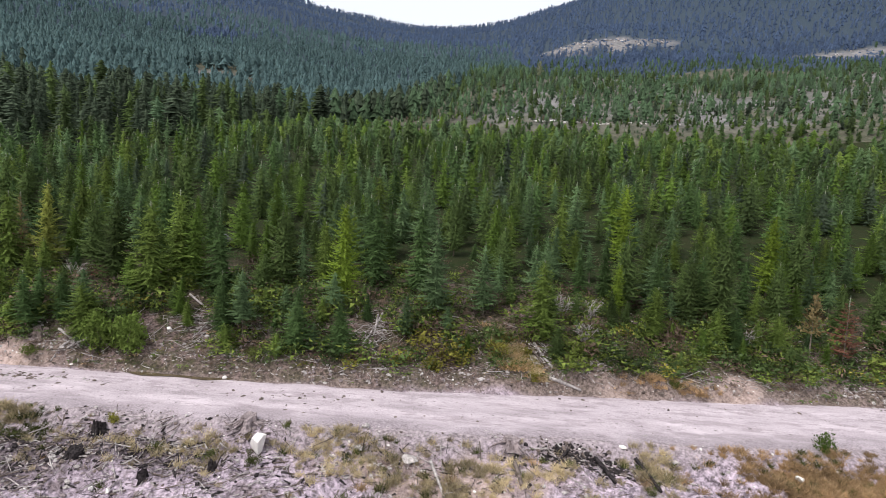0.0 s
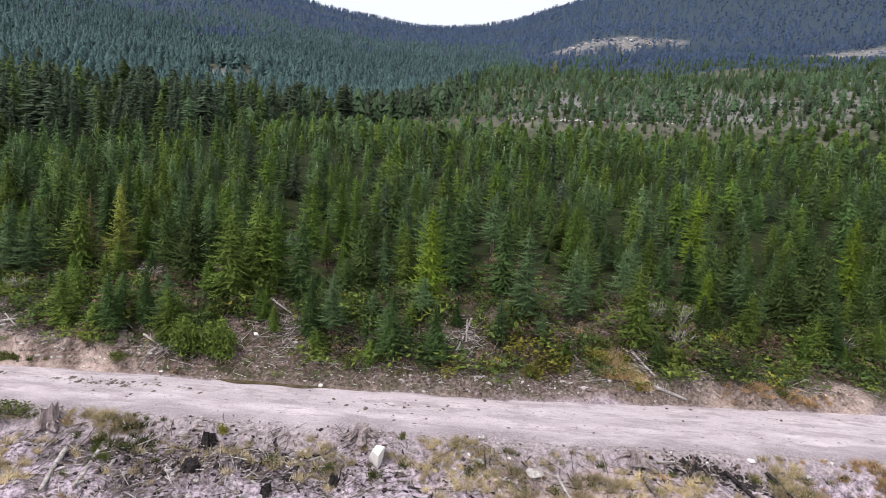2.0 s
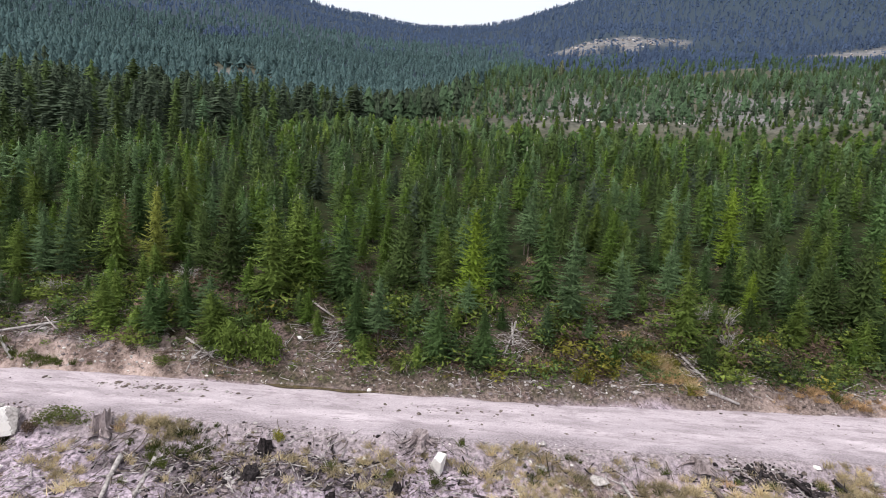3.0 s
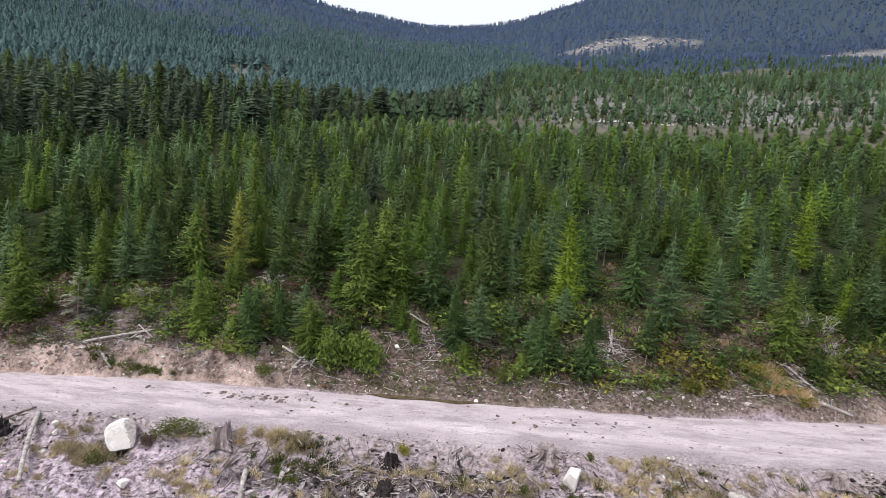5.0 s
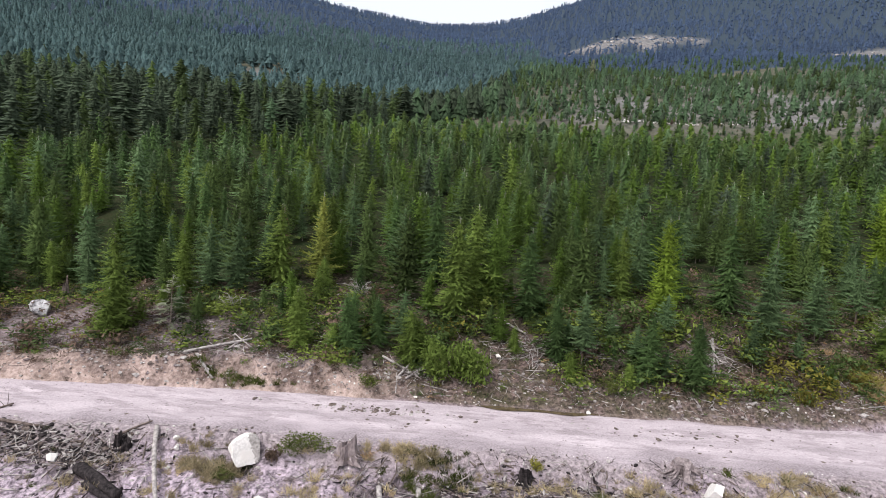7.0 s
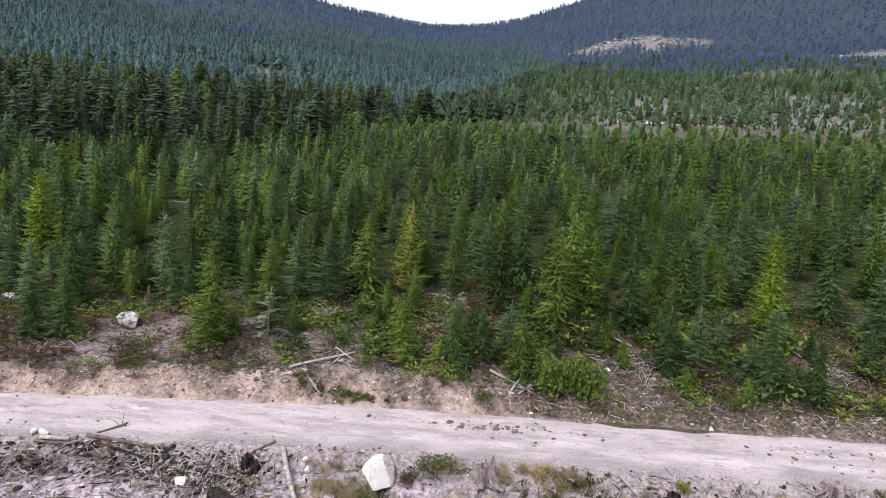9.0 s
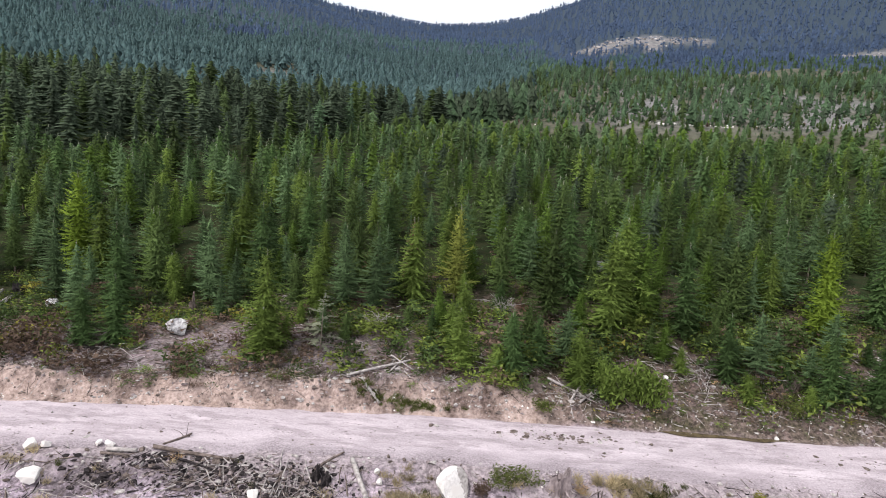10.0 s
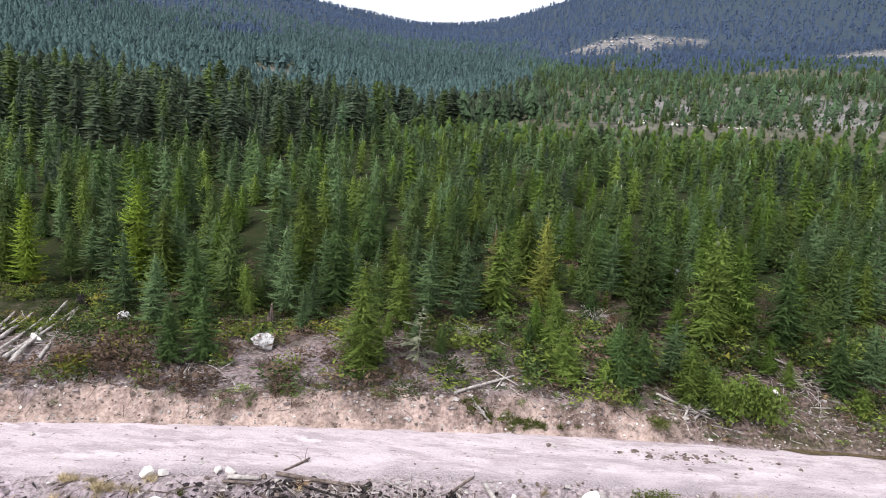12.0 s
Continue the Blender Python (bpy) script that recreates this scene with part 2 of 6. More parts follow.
M_WHITE = plain("white_granite", (0.60, 0.58, 0.57), (0.84, 0.82, 0.81), 7, 0.85, 0.35, 0.03, third=(0.70, 0.67, 0.65))
M_LICHEN = plain("lichened_granite", (0.16, 0.155, 0.165), (0.84, 0.83, 0.85), 3.4, 0.9, 0.5, 0.05)
M_WATER = plain("puddle_water", (0.06, 0.046, 0.026), (0.12, 0.095, 0.055), 2, 0.12, 0.02, 0.01, spec=0.5)


# ---- numpy helpers ----
def vnoise(x, y, size, seed=0):
    """Smooth value noise between -1 and 1 with cells of that size."""
    x, y = np.asarray(x, float) / size, np.asarray(y, float) / size
    xi, yi = np.floor(x).astype(np.int64), np.floor(y).astype(np.int64)
    fx, fy = x - xi, y - yi
    fx, fy = fx * fx * (3 - 2 * fx), fy * fy * (3 - 2 * fy)

    def h(a, b):
        v = np.sin(a * 127.1 + b * 311.7 + seed * 74.7) * 43758.5453
        return (v - np.floor(v)) * 2 - 1
    return (h(xi, yi) * (1 - fx) + h(xi + 1, yi) * fx) * (1 - fy) + (h(xi, yi + 1) * (1 - fx) + h(xi + 1, yi + 1) * fx) * fy


def smooth(a, b, v):
    t = np.clip((np.asarray(v, float) - a) / (b - a), 0, 1)
    return t * t * (3 - 2 * t)


def road_far(x):
    """The foot of the cut bank behind the road."""
    return np.interp(x, [-160, -80, -50, -41, -30, -24, -12, -3, 5, 12, 24, 60, 130], [6, 20.5, 26.0, 27.3, 28.6, 29.0, 29.3, 29.6, 30.8, 31.5, 33, 38, 50])


def road_near(x):
    return 0.2 + np.interp(x, [-160, -80, -47, -42, -37, -31, -20, -9, 0, 5, 13, 20, 60, 130], [1, 16, 22.1, 22.9, 23.7, 24.3, 24.6, 24.9, 25.2, 25.7, 26.2, 27.4, 33, 45])


def bank_height(x):
    """How steep and high the cut stands above the road."""
    return np.interp(x, [-60, -45, -36, -24, -21, -17, -5, 4, 9, 20, 40], [1.1, 1.35, 1.2, 1.0, 0.6, 0.52, 0.58, 0.58, 0.85, 0.7, 0.5])


def height(x, y):
    x, y = np.asarray(x, float), np.asarray(y, float)
    far, near = road_far(x), road_near(x)
    # below the road: a rough slope of ash and slash
    n = near - y
    front = -0.22 - 0.24 * np.clip(n, 0, 14) - 0.50 * smooth(0.15, 1.3, n + 0.35 * vnoise(x, y, 2.1, 2)) + smooth(0.2, 2.5, n) * (0.20 * vnoise(x, y, 2.3, 3) + 0.22 * vnoise(x, y, 0.95, 4) + 0.15 * vnoise(x, y, 0.45, 5))
    front = front + 0.40 * np.exp(-((x - 5.9) / 1.9) ** 2 - ((y - 23.9) / 1.0) ** 2) + 0.22 * np.exp(-((x + 12.5) / 4.5) ** 2 - ((y - 22.4) / 1.2) ** 2) * (1 + vnoise(x, y, 0.7, 12))
    front = front - 0.50 * np.exp(-((x + 26.45) / 1.3) ** 2 - ((y - 23.9) / 0.8) ** 2)
    front = np.maximum(front, -4.0)
    # behind it: the cut, then the plantation slope
    b = y - far
    bank = bank_height(x) * (1 + 0.35 * vnoise(x, 0 * y, 4.3, 14)) * smooth(-0.05, 0.95, b + 0.42 * vnoise(x, y, 1.9, 6) + 0.18 * vnoise(x, y, 0.7, 13))
    d = np.hypot(x + 15, y)
    dd = y + (d - y) * smooth(60, 320, d)
    stops = [0, 29.5, 31, 35, 51, 80, 110, 130, 141, 171, 200, 250, 300, 400, 505, 760, 1100, 1700, 2000, 2600, 4600]
    west = np.interp(dd, stops, [0, 0, 0.35, 1.9, 5.3, 10.6, 15.2, 17.8, 19.0, 22.5, 26.0, 38, 50, 76, 103, 166, 252, 400, 425, 380, 300])
    east = np.interp(dd, stops, [0, 0, 0.35, 1.9, 5.3, 10.6, 15.0, 18.3, 24.0, 32, 39.5, 51, 61, 80, 99, 162, 252, 400, 425, 380, 300])
    side = smooth(-45, 0, x - np.clip(y - 140, 0, 150) * 0.05)
    rise = west + (east - west) * side
    steep = np.interp(x, [-60, -46, -36, -24, -16, 2, 9, 20], [0.45, 0.5, 0.72, 1.15, 1.4, 1.35, 0.95, 0.8])
    shift = (far - 29.5) * smooth(60, 40, y)
    rise = np.where(dd < 60, np.interp(dd - shift, [0, 29.5, 31, 35, 51, 80], [0, 0, 0.35, 1.9, 5.3, 10.6]) * (1 + (steep - 1) * smooth(52, 38, y)), rise)
    az = np.degrees(np.arctan2(x + 15, np.maximum(y, 1)))
    lift = np.interp(az, [-90, -40, -25, -15.3, -12.3, -9.7, -6.6, -4, -0.9, 1.7, 4.2, 6.7, 15, 30, 90],
                     [0.0855, 0.0805, 0.0575, 0.0230, 0.0160, 0.0085, 0.0055, 0.0070, 0.0115, 0.0200, 0.0320, 0.0455, 0.0905, 0.1355, 0.1455])
    hills = lift * d * smooth(400, 1150, d) * (1 - 0.4 * smooth(1900, 3000, d))
    bench = 11 * np.exp(-((x - 105) / 75) ** 2) * smooth(280, 480, d) * smooth(1100, 650, d) - 4 * np.exp(-((x - 122) / 90) ** 2 - ((y - 478) / 40) ** 2) + 9 * np.exp(-((x - 122) / 85) ** 2) * smooth(493, 553, y) * smooth(730, 600, y) + 3 * np.exp(-((x - 226) / 80) ** 2) * smooth(430, 472, y) * smooth(640, 520, y) + 5 * np.exp(-((x + 118) / 34) ** 2) * smooth(240, 270, y) * smooth(330, 285, y)
    rough = smooth(0.5, 4, b) * (0.16 * vnoise(x, y, 2.6, 7) + 0.07 * vnoise(x, y, 0.8, 8)) + smooth(90, 300, d) * (1.6 * vnoise(x, y, 37, 9) + 7 * smooth(400, 900, d) * vnoise(x, y, 140, 10))
    return np.where(b > -0.6, bank + rise + hills + bench + rough, np.where(n > 0, front, -0.22 * np.clip((far - y) / (far - near), 0, 1)))


def mesh_of(name, verts, faces, mats, index=None, smooth_shade=False, normals=None):
    """A mesh from arrays of places and of triangles or quads, with soft normals where they are given."""
    me = bpy.data.meshes.new(name)
    verts, faces = np.asarray(verts, np.float32), np.asarray(faces, np.int32)
    k = faces.shape[1]
    me.vertices.add(len(verts))
    me.vertices.foreach_set("co", verts.ravel())
    me.loops.add(faces.size)
    me.loops.foreach_set("vertex_index", faces.ravel())
    me.polygons.add(len(faces))
    me.polygons.foreach_set("loop_start", np.arange(0, faces.size, k, dtype=np.int32))
    for m in mats:
        me.materials.append(m)
    if index is not None:
        me.polygons.foreach_set("material_index", np.asarray(index, np.int32))
    me.polygons.foreach_set("use_smooth", np.full(len(faces), smooth_shade))
    me.update(calc_edges=True)
    me.validate()
    if normals is not None:
        me.normals_split_custom_set_from_vertices(np.asarray(normals, np.float32))
    return me


def part_of(name, me, parent, label=""):
    ob = new(name, me)
    ob.parent = parent
    return tagged(ob, label)


def grid_faces(nx, ny):
    i = np.arange((nx - 1) * (ny - 1))
    a = i % (nx - 1) + (i // (nx - 1)) * nx
    return np.stack([a, a + 1, a + nx + 1, a + nx], 1)


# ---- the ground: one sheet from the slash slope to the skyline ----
def clearing(x, y):
    """Bare logged patches on the far slope, 0 to 1."""
    p1 = smooth(1.0, 0.8, np.hypot((x - 104) / 60, (y - 540) / 25) + 0.45 * vnoise(x, y, 15, 23))
    p2 = smooth(1.0, 0.8, np.hypot((x - 232) / 52, (y - 452) / 20) + 0.45 * vnoise(x, y, 15, 24))
    strip = 0.2 * smooth(136, 139, y) * smooth(147, 143, y) * smooth(-22, -15, x) * smooth(-0.3, 0.3, vnoise(x, y, 11, 22))
    left = smooth(1.0, 0.7, np.hypot((x + 116) / 15, (y - 252) / 9) + 0.2 * vnoise(x, y, 7, 25))
    open_slope = smooth(-14, 8, x - (y - 140) * 0.12) * smooth(134, 145, y) * smooth(275, 235, y) * np.clip(0.40 + 1.2 * vnoise(x, y, 8, 21), 0, 1) * 0.85
    return np.clip(np.maximum.reduce([p1, p2, strip, left, open_slope]), 0, 1)


xs = np.concatenate([-15 - np.geomspace(3200, 60, 60), np.arange(-74, 40, 0.30), 41 + np.geomspace(1, 3200, 66)])
ys = np.concatenate([-np.geomspace(1500, 30, 10), np.arange(-20, 18, 3.0), np.arange(18, 35, 0.28), np.arange(35.2, 52, 0.7), np.geomspace(53, 4200, 110)])
gx, gy = np.meshgrid(xs, ys)
gz = height(gx, gy)
on_road = (gy < road_far(gx) - 0.25) & (gy > road_near(gx) + 0.25)
gz = np.where(on_road, gz - 0.12, gz)
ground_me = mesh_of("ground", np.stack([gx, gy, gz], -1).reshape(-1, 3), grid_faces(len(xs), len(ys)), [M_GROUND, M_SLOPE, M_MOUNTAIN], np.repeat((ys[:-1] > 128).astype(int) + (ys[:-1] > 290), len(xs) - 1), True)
cover = np.zeros((gx.size, 4), np.float32)
behind = gy - road_far(gx)
ragged = 0.5 * vnoise(gx, gy, 1.9, 31) + 0.3 * vnoise(gx, gy, 0.7, 32)
soil_w = smooth(-1.2, 0.0, behind) * smooth(1.5, 0.7, behind + ragged) * smooth(0.3, 0.9, bank_height(gx) + 0.3 * vnoise(gx, gy, 2.5, 33))
low_bank = smooth(0.85, 0.45, bank_height(gx))
floor_w = np.maximum(smooth(0.6, 2.0, behind + ragged * 1.4), 0.95 * low_bank * smooth(-0.35, 0.4, behind + ragged * 0.8))
cover[:, 0] = clearing(gx, gy).ravel()
cover[:, 1] = np.clip(soil_w + (0.25 + 0.7 * smooth(-23, -19, gx)) * smooth(-0.3, 0.3, behind), 0, 1).ravel()
cream = smooth(1.2, 0.5, np.hypot((gx - 0.5) / 5.0, (gy - 23.2) / 1.6) + 0.4 * vnoise(gx, gy, 1.3, 35))
cover[:, 1] = np.maximum(cover[:, 1], 0.85 * cream.ravel())
floor_w = floor_w * (1 - 0.50 * smooth(-27, -34, gx) * smooth(7, 4, behind))
cover[:, 2] = floor_w.ravel()
cover[:, 3] = (0.85 * smooth(1.5, 0.1, road_near(gx) - gy + ragged) * (gy < road_far(gx) - 1)).ravel()
burn = np.zeros_like(gx)
for cx, cy, rx_, ry_ in ((-12.7, 23.2, 4.6, 1.3), (-16.5, 22.2, 3.0, 1.5), (5.6, 25.2, 1.3, 0.5), (-35.2, 23.4, 4.2, 1.1), (-32.0, 22.9, 1.8, 1.2), (-39.5, 22.4, 2.0, 0.8), (-20.5, 23.0, 1.4, 0.8)):
    burn = np.maximum(burn, smooth(1.25, 0.5, np.hypot((gx - cx) / rx_, (gy - cy) / ry_) + 0.35 * vnoise(gx, gy, 0.9, 34)))
# mask of the floor with painted shade, rising inwards from the first trees
ground_me.attributes.new("wood_shade", "FLOAT", "POINT").data.foreach_set("value", smooth(6.5, 13, behind + 3 * ragged).astype(np.float32).ravel())
# mask of darker brown soil: the low bank, and patches above the cut
dark_soil = smooth(-23, -19, gx + 2 * ragged) * (1 - 0.8 * smooth(0.15, 0.5, vnoise(gx, gy * 0.4, 3.1, 36)) * smooth(7, 9, gx)) * (gy > road_far(gx) - 1.2)
dark_soil = np.maximum(dark_soil, 0.9 * smooth(0.0, 0.35, vnoise(gx, gy * 0.7, 2.7, 37) + 0.5 * vnoise(gx, gy, 0.9, 38)) * smooth(0.2, 0.7, behind) * (gy > road_far(gx) - 1.2))
dark_soil = dark_soil * (1 - 0.85 * smooth(-30.5, -28, gx) * smooth(-22, -24, gx) * smooth(1.3, 0.8, behind))
ground_me.attributes.new("dark_soil", "FLOAT", "POINT").data.foreach_set("value", dark_soil.astype(np.float32).ravel())
burnt = ground_me.attributes.new("burnt", "FLOAT", "POINT")
burnt.data.foreach_set("value", burn.astype(np.float32).ravel())
att = ground_me.attributes.new("cover", "FLOAT_COLOR", "POINT")
att.data.foreach_set("color", cover.ravel())
tagged(new("ground", ground_me), "grey logged slope and wooded hillside up to the pass", "ground", kind="structure")

# the road: a gravel sheet with ragged, sunken edges and shallow wheel tracks
rx = np.concatenate([np.linspace(-158, -76, 40), np.arange(-75, 41, 0.22), np.linspace(42, 128, 40)])
rv = np.linspace(0, 1, 30)
RX, RV = np.meshgrid(rx, rv)
near_e, far_e = road_near(RX) - 0.15 + 0.30 * vnoise(RX, 0 * RX, 1.6, 41) + 0.2 * vnoise(RX, 0 * RX, 0.6, 42), road_far(RX) + 0.15 + 0.12 * vnoise(RX, 0 * RX, 1.1, 43)
RY = near_e + (far_e - near_e) * RV
RZ = 0.015 - 0.22 * (1 - RV) + 0.03 * np.sin(RV * math.pi) - 0.035 * (np.exp(-((RV - 0.33) / 0.06) ** 2) + np.exp(-((RV - 0.68) / 0.06) ** 2)) + 0.012 * vnoise(RX, RY, 0.5, 44) + 0.02 * vnoise(RX, RY, 2.0, 45)
edge_w = np.maximum(smooth(0.10, 0.0, RV), smooth(0.95, 1.0, RV))
RZ = RZ * (1 - edge_w) + (height(RX, RY) - 0.09) * edge_w
road_me = mesh_of("road", np.stack([RX, RY, RZ], -1).reshape(-1, 3), grid_faces(len(rx), 30), [M_ROAD], None, True)
loose = smooth(0.34, 0.02, RV + 0.10 * vnoise(RX, RV * 9, 2.2, 46) + 0.06 * vnoise(RX, RV * 20, 0.6, 47)) + 0.5 * smooth(0.93, 1.0, RV) + 0.35 * np.exp(-((RV - 0.5) / 0.05) ** 2) * smooth(-0.2, 0.5, vnoise(RX, 0 * RX, 5.0, 48))
road_me.attributes.new("shoulder", "FLOAT", "POINT").data.foreach_set("value", np.clip(loose, 0, 1).astype(np.float32).ravel())
tagged(new("road", road_me), "pale grey gravel forest road with wheel tracks", "road", kind="structure")


# ---- conifers ----
def unit(v):
    return v / np.maximum(np.linalg.norm(v, axis=-1, keepdims=True), 1e-9)


def blades_of(p, way, flat, length, width, middle=0.45):
    """Tapering needle sprays: two triangles each, widest near the middle."""
    m = p + way * (length * middle)[:, None]
    w = flat * (width * 0.5)[:, None]
    tip = p + way * length[:, None]
    return np.concatenate([np.stack([p, m + w, tip], 1), np.stack([p, tip, m - w], 1)])


def soft_normals(tr, slope, soft):
    """Places, triangles turned to face outwards, and normals between each face's own and that of the crown as a whole."""
    axis = tr.mean(1)
    out = unit(np.stack([axis[:, 0], axis[:, 1], 0 * axis[:, 0]], 1)) + np.array([0, 0, 0.35 + slope])
    out = unit(out)
    own = unit(np.cross(tr[:, 1] - tr[:, 0], tr[:, 2] - tr[:, 0]))
    turn = (own * out).sum(1) < 0
    tr = np.where(turn[:, None, None], tr[:, [0, 2, 1]], tr)
    own = np.where(turn[:, None], -own, own)
    nrm = unit(out * soft + own * (1 - soft))
    return tr.reshape(-1, 3), np.arange(len(tr) * 3).reshape(-1, 3), np.repeat(nrm, 3, 0)


def skirts(r, tall, z0, radius, power, tiers, points, ragged=0.3, belly=0.12, overlap=1.7, dip=0.35):
    """Tier upon tier of ragged skirts of boughs round the stem, as triangles."""
    tri = []
    step = (tall - z0) / tiers
    for k in range(tiers):
        z = z0 + step * (k + r.uniform(-0.15, 0.15))
        f = np.clip((z - z0) / (tall - z0), 0, 1)
        R = radius * (1 - f) ** power * min(1.0, 0.65 + 0.35 * f / max(belly, 0.01)) + 0.01 * tall
        m = max(3, int(round(points * (1 - 0.45 * f))))
        a = (np.arange(2 * m) + r.uniform(-0.25, 0.25, 2 * m)) * math.pi / m + r.uniform(0, 6.28)
        far = np.arange(2 * m) % 2 == 0
        rad = R * np.where(far, r.uniform(1 - 1.3 * ragged, 1 + ragged, 2 * m), r.uniform(0.40, 0.62, 2 * m))
        zz = z + step * np.where(far, r.uniform(-0.35, 0.35, 2 * m), r.uniform(0.2, 0.5, 2 * m)) - dip * 0.2 * rad * far
        ring = np.stack([rad * np.cos(a), rad * np.sin(a), zz], 1)
        tip = np.tile([[0, 0, min(z + overlap * step, tall)]], (2 * m, 1))
        tri.append(np.stack([ring, np.roll(ring, -1, 0), tip], 1))
    return np.concatenate(tri)


def tiered(seed, tall=6.0, radius=1.6, power=0.8, base=0.04, tiers=10, points=7, soft=0.7, **more):
    """A tree of unit height seen from afar: skirts alone."""
    tr = skirts(np.random.RandomState(seed), tall, base * tall, radius, power, tiers, points, **more) / tall
    return (*soft_normals(tr, radius / tall, soft), np.zeros(len(tr), int))


def conifer(seed, tall=6.0, radius=1.4, gap=0.34, per=6, twigs=7, width=0.05, base=0.10, el=(0, 35), droop=0.15, lift=0.10, power=0.90, tuft=0.1,
            reach=0.40, gaps=0.06, leader=0.10, belly=0.12, heart=0.60, fill=0.5, soft=0.7, stem=0.06):
    """Crown of a conifer: whorls of boughs that carry flat or tufted side twigs, thinner boughs between the whorls, a dark heart and a
    bare leader. Returns places, triangles, soft normals, and 1 for the triangles of the pale shoots."""
    r = np.random.RandomState(seed)
    up = np.array([0, 0, 1.0])
    z0, top = base * tall, tall * (1 - leader)
    zs, z = [], z0
    while z < top:
        zs.append(z)
        z += gap * r.uniform(0.8, 1.2) * (1 - 0.3 * (z - z0) / (top - z0))
    zz, aa, size = [], [], []
    for z in zs:
        f = (z - z0) / (tall - z0)
        count = max(3, int(round(per * (1 - 0.3 * f))))
        turn = r.uniform(0, 6.28)
        for j in range(count):
            if r.rand() > gaps:
                zz.append(z + r.normal(0, 0.14) * gap), aa.append(turn + 6.2832 * (j + r.uniform(-0.3, 0.3)) / count), size.append(r.uniform(0.68, 1.20))
        for j in range(int(round(count * fill))):
            zz.append(z + r.uniform(0.25, 0.75) * gap), aa.append(r.uniform(0, 6.28)), size.append(r.uniform(0.45, 0.78))
    zz, aa, size = np.array(zz), np.array(aa), np.array(size)
    f = np.clip((zz - z0) / (tall - z0), 0, 1)
    bulge = 1 + 0.16 * np.sin(aa * 2 + r.uniform(0, 6) + 3 * f) + 0.10 * np.sin(aa * 3 + r.uniform(0, 6) - 6 * f)
    L = radius * ((1 - f) ** power) * np.minimum(1, 0.65 + 0.35 * f / max(belly, 0.01)) * size * bulge + 0.012 * tall
    e = np.radians(el[0] + (el[1] - el[0]) * f + r.uniform(-8, 8, len(f)))
    h = np.stack([np.cos(aa), np.sin(aa), 0 * aa], 1)
    s = np.stack([-np.sin(aa), np.cos(aa), 0 * aa], 1)
    lean = r.uniform(-0.012, 0.012, 2)
    o = np.stack([lean[0] * zz, lean[1] * zz, zz], 1)

    def at(i, t):
        t, l = t[:, None], L[i][:, None]
        return o[i] + h[i] * l * t * np.cos(e[i])[:, None] + up * l * (np.sin(e[i])[:, None] * t - droop * t ** 2 + lift * t ** 4)
    tri = []
    count = np.maximum(2, np.round(twigs * np.clip(L / radius, 0.25, 1.2))).astype(int)
    i = np.repeat(np.arange(len(L)), count)
    k = np.concatenate([np.arange(c) for c in count])
    t = np.clip(0.20 + 0.80 * (k + r.uniform(0, 1, len(k))) / count[i], 0, 1)
    p = at(i, t)
    tang = unit(at(i, np.minimum(t + 0.04, 1.04)) - at(i, t - 0.04))
    for side in (-1.0, 1.0):
        n = len(i)
        ln = (L[i] * reach * (1.05 - 0.62 * t) + 0.05 * radius) * r.uniform(0.7, 1.3, n)
        way = unit(tang * 0.62 + side * s[i] * 0.80 + r.normal(0, 0.14 + 0.5 * tuft, (n, 3)) + up * (0.15 * tuft - 0.05))
        flat = unit(np.cross(way, up + r.normal(0, 0.28 + 0.7 * tuft, (n, 3))))
        tri.append(blades_of(p, way, flat, ln, width * r.uniform(0.7, 1.35, n) * (0.6 + 0.4 * ln / (ln.mean() + 1e-6))))
    # along the bough itself, and its tip
    j = np.arange(len(L))
    q0, q1 = at(j, 0 * L + 0.1), at(j, 0 * L + 0.96)
    q = at(j, 0 * L + 0.55)
    half = s * (0.04 * L + 0.3 * width)[:, None]
    sag = up * (0.03 * L)[:, None]
    tri.append(np.stack([q0, q + half - sag, q1], 1))
    tri.append(np.stack([q0, q1, q - half - sag], 1))
    # dense inner tiers
    if heart > 0:
        inner = skirts(r, tall * 0.93, z0, radius * heart, power, max(4, int((tall - z0) / gap)), 14 if twigs > 4 else 10 if twigs > 2 else 6, 0.36, belly, 1.4)
        tri.append(inner + np.array([1.0, 1.0, 0]) * (inner[..., 2:3] * np.append(lean, 0)))
    green = np.concatenate(tri)
    # the leader and its last upswept shoots
    tip = np.array([lean[0] * tall, lean[1] * tall, tall])
    low = np.array([lean[0] * top, lean[1] * top, top - stem * tall])
    pale = []
    for a in (0.3, 2.4, 4.5):
        v = np.array([math.cos(a), math.sin(a), 0]) * (0.40 * width + 0.004 * tall)
        v2 = np.array([math.cos(a + 2.1), math.sin(a + 2.1), 0]) * (0.40 * width + 0.004 * tall)
        pale.append(np.stack([low + v, low + v2, tip])[None])
    n = 7
    a = r.uniform(0, 6.28, n)
    g = r.uniform(stem / (stem + leader) * 0.9, 0.85, n)
    p = low + (tip - low) * g[:, None]
    way = unit(np.stack([np.cos(a), np.sin(a), r.uniform(0.3, 0.9, n)], 1))
    pale.append(blades_of(p, way, unit(np.cross(way, up)), (0.055 * tall) * (1.1 - g), np.full(n, width * 0.9)))
    pale = np.concatenate(pale)
    tr = np.concatenate([green, pale])
    flag = np.zeros(len(tr), int)
    flag[len(green):] = 1
    return (*soft_normals(tr, radius / tall, soft), flag)


